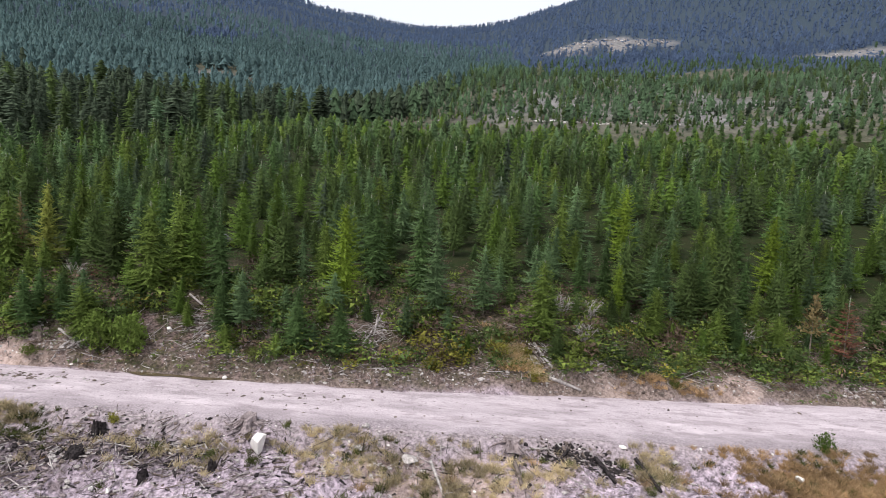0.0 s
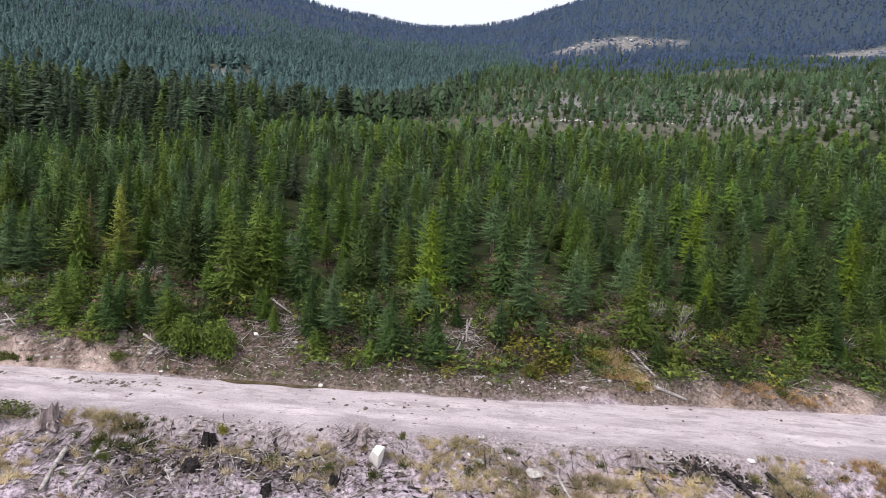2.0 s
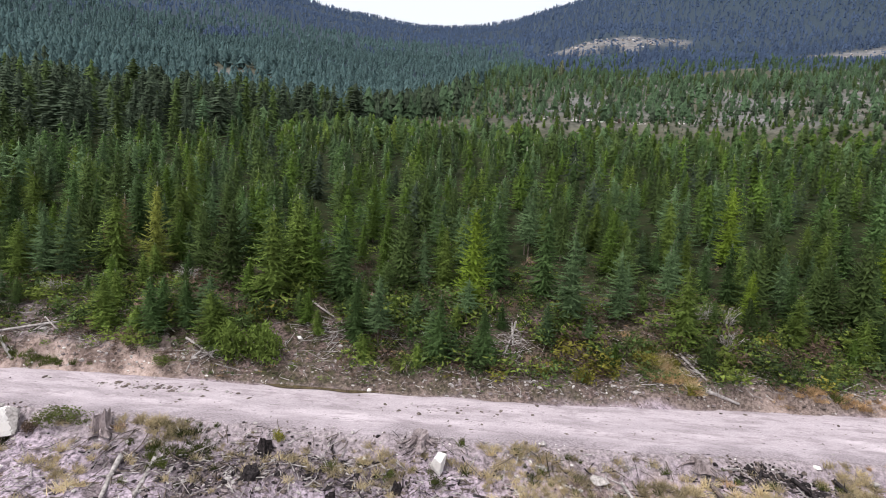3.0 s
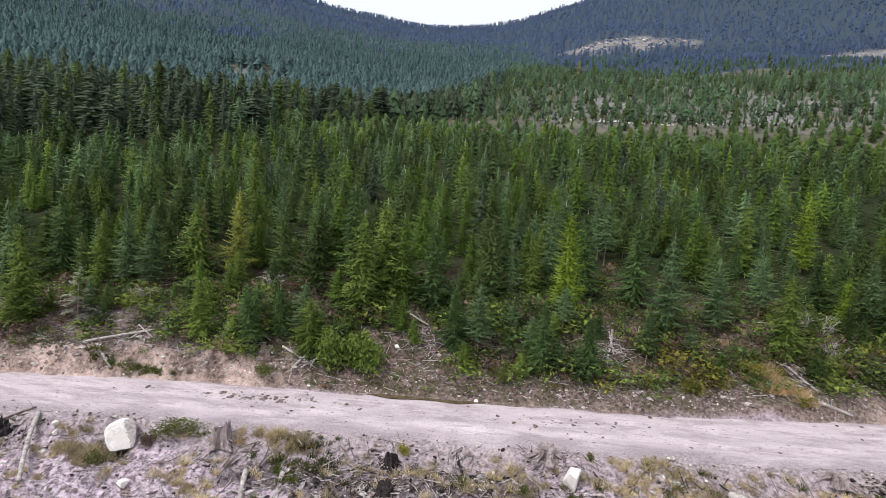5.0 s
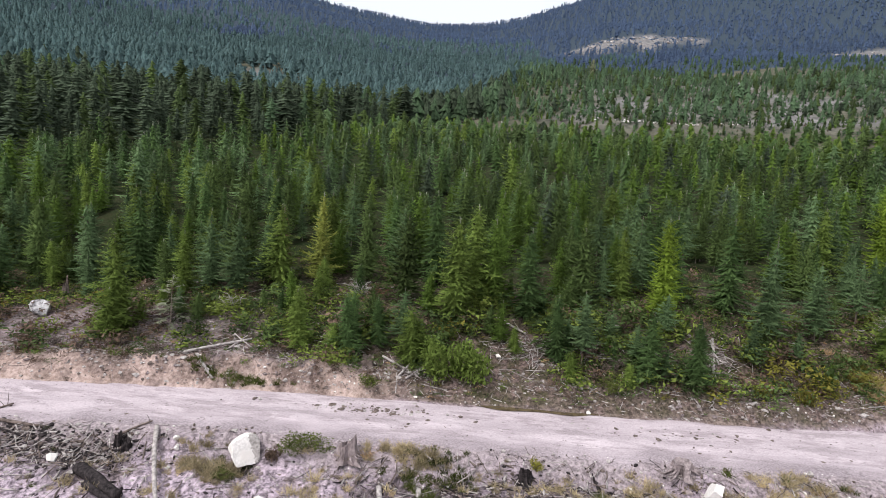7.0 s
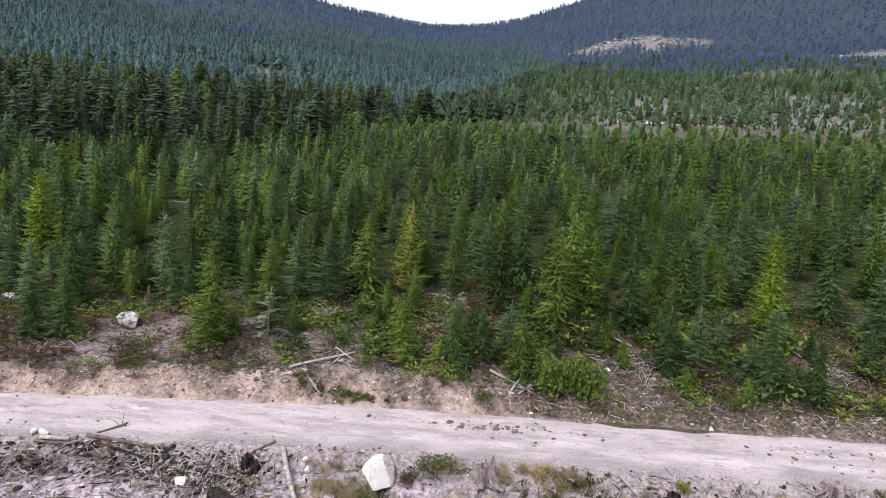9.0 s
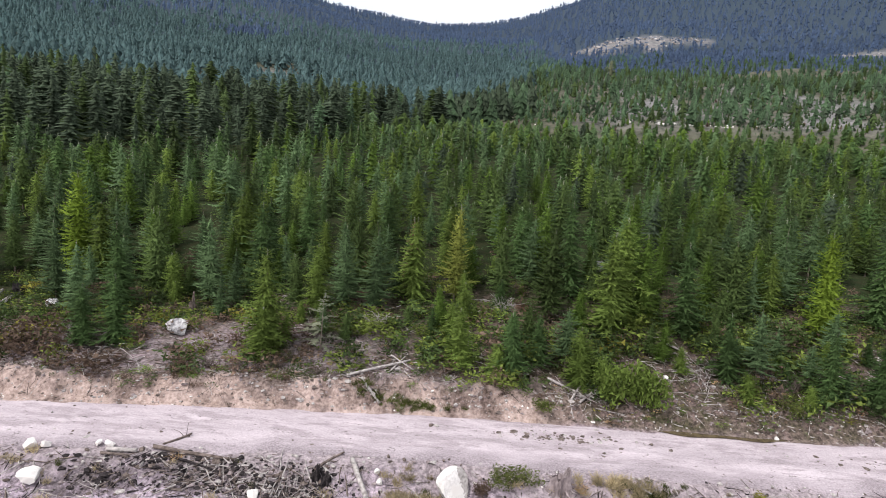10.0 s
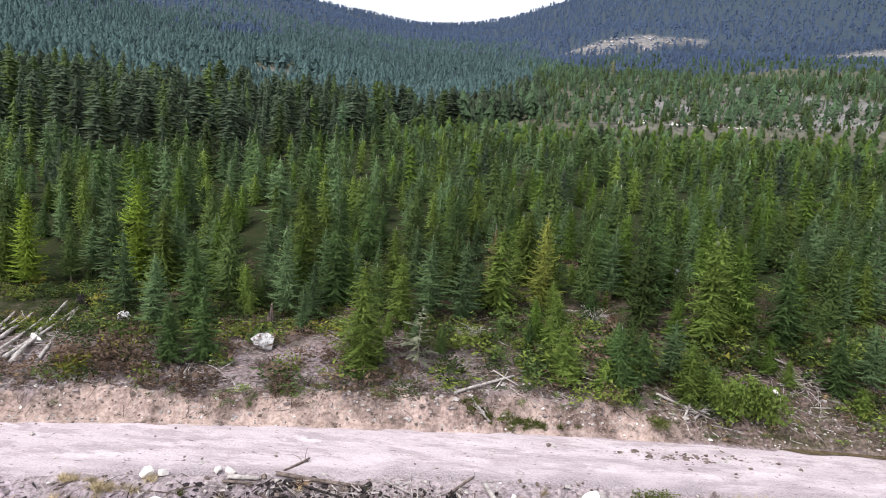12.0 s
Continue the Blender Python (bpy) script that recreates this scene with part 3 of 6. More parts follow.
def trunk_of(tall, r0, sides=6, lean=0.0):
    zs = np.array([-0.25, 0.05, 0.3, 0.6, 0.97]) * np.array([1, tall, tall, tall, tall])
    rs = r0 * np.array([1.5, 1.0, 0.75, 0.42, 0.08])
    a = np.arange(sides) * 6.2832 / sides
    v = np.concatenate([np.stack([r * np.cos(a), r * np.sin(a), np.full(sides, z)], 1) for z, r in zip(zs, rs)])
    f = []
    for k in range(len(zs) - 1):
        for i in range(sides):
            j = (i + 1) % sides
            f.append((k * sides + i, k * sides + j, (k + 1) * sides + j, (k + 1) * sides + i))
    return v, np.array(f)


# kinds of tree of unit height 6 m: look of the crown, needles
KINDS = {
    "fir": (dict(radius=1.62, gap=0.36, per=7, twigs=9, width=0.065, base=0.10, el=(-8, 26), droop=0.02, power=0.84, tuft=0.05, reach=0.34, fill=0.5, soft=0.55, leader=0.13, heart=0.5, stem=0.26), FIR),
    "spruce": (dict(radius=1.75, gap=0.31, per=7, twigs=9, width=0.068, base=0.03, el=(-6, 26), droop=0.18, power=0.70, tuft=0.2, reach=0.30, fill=0.7, leader=0.05), SPRUCE),
    "pine": (dict(radius=1.75, gap=0.34, per=7, twigs=10, width=0.062, base=0.10, el=(0, 40), droop=-0.02, power=0.56, tuft=0.55, reach=0.27, fill=0.7, leader=0.06), PINE),
    "larch": (dict(radius=1.45, gap=0.26, per=7, twigs=8, width=0.056, base=0.05, el=(-2, 32), droop=0.04, power=0.62, tuft=0.45, reach=0.29, fill=0.7, leader=0.05), LARCH),
    "cedar": (dict(radius=1.95, gap=0.30, per=7, twigs=9, width=0.070, base=0.02, el=(4, 36), droop=0.30, power=0.62, tuft=0.30, reach=0.29, fill=0.7, leader=0.05), CEDAR),
    "bright_larch": (dict(radius=1.35, gap=0.27, per=7, twigs=8, width=0.056, base=0.05, el=(-2, 32), droop=0.04, power=0.55, tuft=0.45, reach=0.29, fill=0.7, leader=0.05), BRIGHT),
    "yellow_larch": (dict(radius=1.35, gap=0.28, per=6, twigs=7, width=0.055, base=0.08, el=(-2, 32), droop=0.04, power=0.76, tuft=0.45, reach=0.32, fill=0.7, heart=0.5), YELLOW),
    "rust_fir": (dict(radius=1.25, gap=0.40, per=6, twigs=9, width=0.10, base=0.22, el=(0, 30), droop=0.1, power=0.8, reach=0.45, gaps=0.2, heart=0), RUST),
    "pale_aspen": (dict(radius=1.4, gap=0.45, per=5, twigs=6, width=0.16, base=0.4, el=(25, 60), droop=0.0, power=0.4, tuft=0.8, reach=0.4, gaps=0.15, heart=0), TAN),
    "bush_cedar": (dict(radius=2.5, gap=0.42, per=8, twigs=8, width=0.11, base=0.0, el=(0, 34), droop=0.30, power=0.42, tuft=0.45, reach=0.28, fill=0.7, leader=0.02, belly=0.3, gaps=0.15), CEDAR),
    "sparse_fir": (dict(radius=2.6, gap=0.70, per=5, twigs=9, width=0.13, base=0.15, el=(10, 30), droop=0.42, power=0.75, tuft=0.1, reach=0.22, fill=0.2, heart=0, gaps=0.2, leader=0.04), PALE_FIR),
    "light_poplar": (dict(radius=1.5, gap=0.55, per=6, twigs=5, width=0.24, base=0.15, el=(20, 60), droop=0.0, power=0.5, tuft=0.8, reach=0.4, gaps=0.1, heart=0.5), PALE_LEAF),
    "tan_fir": (dict(radius=1.25, gap=0.36, per=6, twigs=9, width=0.085, base=0.08, el=(0, 35), droop=0.12, power=0.85, reach=0.45, gaps=0.1, heart=0.2), TAN),
}
LABELS = {
    "fir": ("young silvery blue-green fir with tiered boughs on the cut slope", "fir tree"),
    "spruce": ("young dark green spruce with dense boughs to the ground", "spruce tree"),
    "pine": ("young olive green pine with upswept tufted boughs", "pine tree"),
    "larch": ("slender bright green larch with soft feathery boughs", "larch tree"),
    "cedar": ("bushy yellow-green cedar with drooping sprays", "cedar tree"),
    "bright_larch": ("tall bright yellow-green larch standing out among darker conifers", "larch tree"),
    "yellow_larch": ("slender larch turning yellow among green conifers", "larch tree"),
    "rust_fir": ("dead young fir with rust-red needles and bare stem", "dead tree"),
    "pale_aspen": ("thin aspen sapling with pale yellowing leaves", "sapling"),
    "bush_cedar": ("rounded bright green cedar bush at the foot of the bank", "cedar bush"),
    "sparse_fir": ("sparse pale young fir with drooping arching boughs", "fir tree"),
    "light_poplar": ("single pale yellow-green poplar on the logged slope", "poplar tree"),
    "tan_fir": ("dying young fir with tan needles", "fir tree"),
}
VARIANTS, SIMPLE = {}, {}
for ki, (kind, (spec, mat)) in enumerate(KINDS.items()):
    VARIANTS[kind], SIMPLE[kind] = [], []
    for v in range(3 if "_" not in kind else 1):
        tv, tf = trunk_of(6.0, 0.075)
        trunk_me = mesh_of("trunk", tv, tf, [M_BARK], None, True)
        for stock, change in ((VARIANTS, {}), (SIMPLE, dict(twigs=5, width=spec["width"] * 1.2, gap=spec["gap"] * 1.1))):
            cv, cf, nrm, flag = conifer(100 * ki + v, **dict(spec, **change, **(dict(base=0.26) if kind == "fir" and v == 2 else {})))
            stock[kind].append((mesh_of("crown", cv, cf, [mat, SHOOT], flag, True, nrm), trunk_me))

rnd = np.random.RandomState(7)
planted = []


def plant(kind, x, y, tall, wide=1.0):
    """One tree: an empty at its foot with trunk and crown."""
    stock = VARIANTS if y < 36.5 and tall > 2.4 else SIMPLE
    crown, trunk = stock[kind][rnd.randint(len(stock[kind]))]
    root = new(kind.split("_")[-1] + ("_sapling" if tall < 2.2 else "_tree"))
    z = float(height(x, y))
    root.location = (x, y, z)
    tilt = 0.07 if tall < 3.6 else 0.025
    root.rotation_euler = (rnd.uniform(-tilt, tilt), rnd.uniform(-tilt, tilt), rnd.uniform(0, 6.28))
    s = tall / 6.0
    root.scale = (s * wide, s * wide, s)
    label, cat = LABELS[kind]
    tagged(root, label, cat, "conifers of the plantation")
    part_of("trunk", trunk, root)
    part_of("crown", crown, root)
    planted.append((x, y, 0.55 * tall / 6 + 0.35))
    return root


# trees that stand out, each where it grows
SPRUCES = [(-23.8, 30.9, 3.2), (-13.1, 32.1, 3.6), (-8.6, 31.3, 3.7), (-6.2, 31.4, 3.2), (-2.7, 37.6, 5.7), (-5.6, 38.4, 5.5), (-23.9, 32.0, 2.7), (-22.4, 32.0, 2.6), (-14.5, 34.8, 5.2), (-39.1, 37.9, 6.0), (-39.6, 40.9, 5.7), (-45.3, 30.2, 3.1), (-43.9, 30.7, 3.7), (-20.2, 39.1, 6.0)]
CEDARS = [(-20.5, 30.9, 3.1), (-17.6, 36.1, 5.9), (4.9, 34.2, 4.6), (11.7, 36.0, 3.4), (-36.1, 30.1, 2.7), (-26.4, 30.9, 3.1), (-18.6, 34.4, 5.8), (-44.1, 36.8, 2.8), (-45.3, 39.4, 2.3)]
SLIM_CEDARS = [(-36.1, 30.8, 5.3)]
FIRS = [(-11.8, 31.8, 4.2), (-7.7, 31.4, 1.8), (-2.9, 33.0, 2.6), (1.5, 35.6, 4.6), (-0.5, 33.3, 2.0), (-1.4, 34.9, 6.0), (6.3, 41.5, 4.4), (25.3, 42.1, 3.7), (-41.7, 36.8, 5.6), (-40.0, 36.2, 3.7), (-33.4, 35.7, 5.1), (-21.1, 31.9, 3.4), (-22.5, 39.8, 4.8), (-47.8, 40.9, 4.7), (-50.6, 41.3, 5.2), (-50.7, 35.7, 5.0), (-43.8, 40.3, 4.8), (-34.6, 40.8, 4.2)]
LARCHS = [(-7.0, 35.3, 6.2), (9.9, 38.4, 3.5), (22.5, 45.3, 6.1), (12.3, 48.4, 6.3), (-58.6, 38.5, 5.8), (-52.9, 40.7, 7.0)]
PINES = [(14.6, 38.5, 4.5), (16.4, 38.1, 6.1), (25.0, 46.3, 5.2), (27.1, 40.1, 3.7), (-21.7, 35.8, 5.3), (-32.1, 38.3, 4.5), (-24.4, 37.8, 4.4), (-11.8, 39.4, 3.8), (-61.2, 40.3, 5.9), (-56.9, 40.1, 4.0)]
RUST_FIRS = [(22.8, 35.7, 4.5), (-33.4, 41.6, 2.2)]
TAN_FIRS = [(-29.9, 38.3, 4.7)]
SPARSE_FIRS = [(-33.5, 31.4, 3.0)]
YELLOW_LARCHS = [(-27.1, 37.1, 5.9)]
for kind, group in (("spruce", SPRUCES), ("cedar", CEDARS), ("fir", FIRS), ("bright_larch", LARCHS), ("cedar", SLIM_CEDARS), ("pine", PINES), ("rust_fir", RUST_FIRS), ("tan_fir", TAN_FIRS), ("sparse_fir", SPARSE_FIRS), ("yellow_larch", YELLOW_LARCHS)):
    for x, y, tall in group:
        plant(kind, x, y, tall, 0.98 if tall > 3.4 else 1.2)
for x, y, tall in ((-19.4, 30.7, 2.3), (-20.3, 31.3, 2.6), (-24.6, 30.7, 2.0), (-12.4, 31.0, 1.8), (-9.6, 30.9, 1.5)):
    plant("bush_cedar", x, y, tall * 0.80, 1.25)
plant("pale_aspen", 21.0, 36.0, 3.9)
plant("light_poplar", 20.5, 246.0, 7.0, 0.9)

# the rest of the front rows, scattered where there is room
tries, front_count = 0, 0
while front_count < 315 and tries < 22000:
    tries += 1
    x, y = rnd.uniform(-68, 36), rnd.uniform(31.5, 50)
    b = y - float(road_far(x))
    if (x < -36 and b < 6.5) or (x < -48 and y < 38):
        continue
    young = b < 6.5 or rnd.rand() < 0.2
    if b < 1.5 or rnd.rand() > smooth(0.0, 7, b) + 0.35 or any((x - px) ** 2 + (y - py) ** 2 < (pr + (0.15 if young else 0.30)) ** 2 for px, py, pr in planted):
        continue
    kind = rnd.choice(["fir", "spruce", "pine", "larch", "cedar"], p=[0.30, 0.08, 0.22, 0.18, 0.22] if x < -22 else [0.2, 0.15, 0.27, 0.2, 0.18])
    tall = rnd.uniform(0.9, 2.8) if young else rnd.uniform(2.6, 5.4)
    plant(str(kind), x, y, tall, rnd.uniform(0.85, 1.15) * (1.25 if young else 0.98))
    front_count += 1


# ---- woods past counting: joined, by distance ----
tones = np.random.RandomState(23)


def wood(name, label, variants, places, talls, wides, picks, mats, matpick, category="trees"):
    """One joined mesh of many trees. variants: places and triangles of unit height 1, and which triangles are pale shoots."""
    V, F, I, N, T, base = [], [], [], [], [], 0
    for k, (vv, ff, *more) in enumerate(variants):
        sel = np.where(picks == k)[0]
        if not len(sel):
            continue
        a = rnd.uniform(0, 6.28, len(sel))
        c, s = np.cos(a)[:, None], np.sin(a)[:, None]
        t, w = talls[sel][:, None], wides[sel][:, None]
        X = (vv[None, :, 0] * c - vv[None, :, 1] * s) * t * w + places[sel, 0][:, None]
        Y = (vv[None, :, 0] * s + vv[None, :, 1] * c) * t * w + places[sel, 1][:, None]
        Z = vv[None, :, 2] * t + places[sel, 2][:, None]
        V.append(np.stack([X, Y, Z], -1).reshape(-1, 3))
        if more:
            m = more[0][None]
            N.append(np.stack([m[..., 0] * c - m[..., 1] * s, m[..., 0] * s + m[..., 1] * c, m[..., 2] + 0 * c], -1).reshape(-1, 3))
        n = len(vv)
        T.append(np.repeat(tones.uniform(-0.55, 0.55, len(sel)), n))
        F.append((ff[None] + (np.arange(len(sel)) * n)[:, None, None] + base).reshape(-1, 3))
        one = np.repeat(matpick[sel], len(ff))
        I.append(np.where(np.tile(more[1], len(sel)) == 1, len(mats), one) if len(more) > 1 else one)
        base += n * len(sel)
    me = mesh_of(name, np.concatenate(V), np.concatenate(F), mats + ([SHOOT] if N else []), np.concatenate(I), bool(N), np.concatenate(N) if N else None)
    me.attributes.new("tone", "FLOAT", "POINT").data.foreach_set("value", np.concatenate(T).astype(np.float32))
    ob = new(name, me)
    return tagged(ob, label, category, kind="stuff")


def unit_tree(seed, trunk=True, **spec):
    spec = dict(dict(tall=6.0), **spec)
    v, f, nrm, flag = conifer(seed, **spec)
    if trunk:
        tv, tf = trunk_of(spec["tall"], 0.012 * spec["tall"], 4)
        tf = np.concatenate([tf[:, :3], tf[:, [0, 2, 3]]])
        f = np.concatenate([f, tf + len(v)])
        v = np.concatenate([v, tv])
        flag = np.concatenate([flag, np.zeros(len(tf), int)])
        nrm = np.concatenate([nrm, unit(tv * np.array([1, 1, 0]) + 1e-6)])
    return v / spec["tall"], f, nrm, flag


def scatter(n, x0, x1, y0, y1, keep, space, seed):
    """Loosely even places: a jittered draw with a minimum distance on a grid of cells."""
    r = np.random.RandomState(seed)
    cell, out = {}, []
    for _ in range(n):
        x, y = r.uniform(x0, x1), r.uniform(y0, y1)
        k = (int(x // space), int(y // space))
        if k in cell or r.rand() > keep(x, y):
            continue
        cell[k] = 1
        out.append((x, y))
    p = np.array(out)
    return np.column_stack([p, height(p[:, 0], p[:, 1])])


def seen(x, y, margin=8.0):
    """Inside the fan that the walk overlooks."""
    return -37 - margin - y * 0.92 < x < margin + y * 0.80


def species(x, r):
    """Which needles: more blue-green fir to the west, more larch and pine to the east."""
    west, east = np.array([0.34, 0.16, 0.15, 0.11, 0.06, 0.001, 0.059, 0.12]), np.array([0.14, 0.21, 0.20, 0.22, 0.06, 0.001, 0.049, 0.12])
    w = smooth(-30, 20, x + 8 * vnoise(x, x * 0, 9, 91))[:, None]
    p = np.cumsum(west * (1 - w) + east * w, 1)
    return np.minimum((r.rand(len(x))[:, None] > p).sum(1), 7)


MIX = [FIR, SPRUCE, PINE, LARCH, CEDAR, YELLOW, OLD, OLIVE]
mid_specs = [dict(radius=1.70, gap=0.44, per=6, twigs=4, width=0.095, base=0.05, el=(-8, 26), droop=0.06, power=0.70, tuft=0.12, reach=0.32, fill=0.1, leader=0.12),
             dict(radius=1.80, gap=0.44, per=6, twigs=4, width=0.095, base=0.05, el=(0, 36), droop=0.0, power=0.54, tuft=0.45, reach=0.28, fill=0.1, leader=0.06),
             dict(radius=1.50, gap=0.38, per=6, twigs=4, width=0.09, base=0.04, el=(-2, 32), droop=0.06, power=0.58, tuft=0.40, reach=0.30, fill=0.1, leader=0.05)]
mids = [unit_tree(900 + i, **mid_specs[i % 3]) for i in range(9)]
thin = [unit_tree(930 + i, False, **dict(mid_specs[i % 3], gap=0.62, per=4, twigs=2, width=0.17, reach=0.38, fill=0.0)) for i in range(9)]


def wood_edge(x):
    """How far the plantation reaches before the old forest or the clearing."""
    return float(np.interp(x, [-75, -56, -50, -44, -36, -25, -18], [68, 77, 88, 112, 132, 138, 147]))


P = scatter(10000, -110, 70, 49, 66, lambda x, y: 1.0 if seen(x, y) and y < wood_edge(x) else 0.0, 2.7, 51)
n = len(P)
wood("plantation_wood", "rows of young green conifers of the plantation", mids, P, 2.0 + 3.7 * rnd.beta(1.3, 1.5, n), rnd.uniform(0.95, 1.3, n), rnd.randint(0, 9, n), MIX, species(P[:, 0], rnd))
lows = [tiered(950 + i, 6.0, (1.75, 1.9, 1.6)[i % 3], (0.62, 0.52, 0.58)[i % 3], 0.03, 15, 8, 0.86, ragged=0.6, overlap=1.9, dip=0.3) for i in range(9)]
smalls = [tiered(970 + i, 6.0, (1.7, 2.1, 1.9)[i % 3], (0.9, 0.7, 0.8)[i % 3], 0.02, 5, 6, 0.85, ragged=0.5) for i in range(6)]
for y0, y1, tries, stock, seed in ((66, 98, 22000, thin, 52), (98, 147, 24000, lows, 59)):
    P = scatter(tries, -190, 125, y0, y1, lambda x, y: 1.0 if seen(x, y) and y < wood_edge(x) else 0.0, 2.9, seed)
    n = len(P)
    wood("plantation_wood", "far rows of young conifers up to the clearing", stock, P, (1.8 + 4.2 * rnd.beta(1.3, 1.6, n)) * np.interp(P[:, 1], [74, 100, 127, 136, 142], [1.0, 0.98, 0.85, 0.55, 0.28]), rnd.uniform(0.9, 1.3, n), rnd.randint(0, 9, n), MIX, species(P[:, 0] * 0.7, rnd))
# tall old forest on the west side, open regrowth on the east side
olds = [tiered(980 + i, 20.0, (4.0, 4.9, 4.5, 3.6)[i % 4], (0.45, 0.58, 0.66, 0.55)[i % 4], 0.08, (26, 23, 24, 22)[i % 4], 8, 0.86, ragged=0.62, belly=0.25, overlap=1.7, dip=0.2) for i in range(8)]


def old_edge(y):
    return float(np.interp(y, [70, 130, 160, 200], [-37, -37, -32, -24])) + 3 * math.sin(y * 0.3)


def old_keep(x, y):
    edge = old_edge(y)
    return 1.0 if seen(x, y, 15) and wood_edge(x) + 2 < y < wood_edge(x) + 75 and x < edge and clearing(x, y) < 0.5 else 0.0


P = scatter(14000, -300, 10, 70, 190, old_keep, 3.7, 53)
n = len(P)
wood("old_forest", "tall dark old conifer forest behind the plantation", olds, P, (0.40 + 0.9 * rnd.beta(1.6, 1.8, n)) * np.interp(P[:, 1], [70, 110, 150, 195], [9.6, 10.8, 11.0, 10.5]) * np.interp(P[:, 0], [-110, -70, -30], [0.92, 0.86, 0.74]), rnd.uniform(0.7, 1.25, n), rnd.randint(0, 8, n), [OLD, OLIVE, DULL, PINE], rnd.choice(4, n, p=[0.66, 0.27, 0.03, 0.04]))
P = scatter(22000, -30, 260, 140, 262, lambda x, y: (0.80 - 0.7 * float(clearing(x, y))) if seen(x, y, 10) and x > -20 + (y - 140) * 0.1 else 0.0, 2.7, 54)
n = len(P)
wood("open_regrowth", "scattered dull green regrowth trees on a pale logged slope", smalls, P, 0.9 + 4.6 * rnd.beta(1.2, 2.4, n), rnd.uniform(0.8, 1.3, n), rnd.randint(0, 6, n), [DULL, OLIVE, OLD], rnd.choice(3, n, p=[0.64, 0.20, 0.16]))
fars = [tiered(990 + i, 20.0, (3.6, 4.2, 4.8, 4.4)[i % 4], (0.45, 0.55, 0.6, 0.5)[i % 4], 0.02, 3, 4, 0.95, ragged=0.5, overlap=1.9) for i in range(8)]
farthest = [tiered(890 + i, 20.0, (3.0, 3.8, 4.2, 3.4)[i % 4], (0.5, 0.6, 0.65, 0.5)[i % 4], 0.0, 2, 3, 0.97, ragged=0.4, overlap=1.6) for i in range(8)]


nears = [tiered(940 + i, 20.0, (4.0, 4.6, 5.0, 4.4)[i % 4], (0.55, 0.6, 0.65, 0.55)[i % 4], 0.02, 6, 6, 0.92, ragged=0.55, overlap=2.0) for i in range(8)]


def far_keep(x, y):
    if not seen(x, y, 20) or clearing(x, y) > 0.4 or (y < 262 and x > -14 + max(0, y - 190) * 0.1) or y < wood_edge(x) + (74 if x < old_edge(y) else 5):
        return 0.0
    return 1.0


# with distance the needles pass to the colours that hold painted haze
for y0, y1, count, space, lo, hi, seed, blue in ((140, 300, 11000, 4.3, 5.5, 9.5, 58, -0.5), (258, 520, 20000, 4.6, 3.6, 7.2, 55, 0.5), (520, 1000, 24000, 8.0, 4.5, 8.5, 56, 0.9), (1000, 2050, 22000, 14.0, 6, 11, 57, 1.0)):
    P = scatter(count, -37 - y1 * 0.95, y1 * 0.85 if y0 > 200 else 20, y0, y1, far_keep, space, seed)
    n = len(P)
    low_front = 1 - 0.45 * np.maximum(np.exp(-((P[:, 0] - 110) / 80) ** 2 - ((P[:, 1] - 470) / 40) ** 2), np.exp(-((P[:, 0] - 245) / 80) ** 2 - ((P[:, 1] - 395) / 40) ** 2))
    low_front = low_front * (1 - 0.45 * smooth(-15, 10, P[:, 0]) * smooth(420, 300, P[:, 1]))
    wood("mountain_forest", "conifer forest covering the mountain slopes, blue haze painted into its far needles", nears if y0 < 200 else fars if y0 < 500 else farthest, P, rnd.uniform(lo, hi, n) * low_front, rnd.uniform(1.0, 1.4, n) * (1.0 if y0 < 200 else 1.25 if y0 < 500 else 1.55), rnd.randint(0, 8, n), [FAR, DIM, DULL, OLD], np.where(P[:, 1] < np.where(P[:, 0] < -45, 168, 215) + 15 * rnd.normal(0, 1, n), 2 + (rnd.rand(n) < 0.6), np.where((P[:, 0] > -10) & (P[:, 1] < 330 + 60 * rnd.normal(0, 1, n)), 2, (vnoise(P[:, 0], P[:, 1], 55, 26) + 0.5 * vnoise(P[:, 0], P[:, 1], 19, 27) + rnd.normal(0, 0.25, n) < np.where((P[:, 0] < 20) & (P[:, 1] < 700), np.where(P[:, 1] < 430, 9.0, 0.6), -2.0 * max(blue, 0.4))).astype(int))))


# ---- boulders, stumps, logs ----
def ico(level):
    bm = bmesh.new()
    bmesh.ops.create_icosphere(bm, subdivisions=level, radius=1.0)
    v = np.array([p.co[:] for p in bm.verts])
    f = np.array([[q.index for q in t.verts] for t in bm.faces])
    bm.free()
    return v, f


ICO1, ICO3 = ico(1), ico(4)


def rock_shape(seed, fine=True, cuts=11, depth=(0.42, 0.74)):
    """A ball cut by random planes into worn facets."""
    r = np.random.RandomState(seed)
    v, f = ICO3 if fine else ICO1
    v = v.copy()
    for _ in range(cuts):
        nrm = unit(r.normal(0, 1, 3))
        d = r.uniform(*depth)
        over = np.maximum(v @ nrm - d, 0)
        v -= over[:, None] * nrm * (0.97 if fine else 0.78)
    if fine:
        v *= (1 + 0.035 * vnoise(v[:, 0] * 3 + seed, v[:, 1] * 3 + v[:, 2] * 2.3, 1.0, seed) + 0.02 * vnoise(v[:, 0] * 9, v[:, 1] * 9 + v[:, 2] * 7, 1.0, seed + 1))[:, None]
    else:
        v *= r.uniform(0.55, 1.25, (len(v), 1))
        v *= r.uniform(0.6, 1.4, 3)
    return v, f


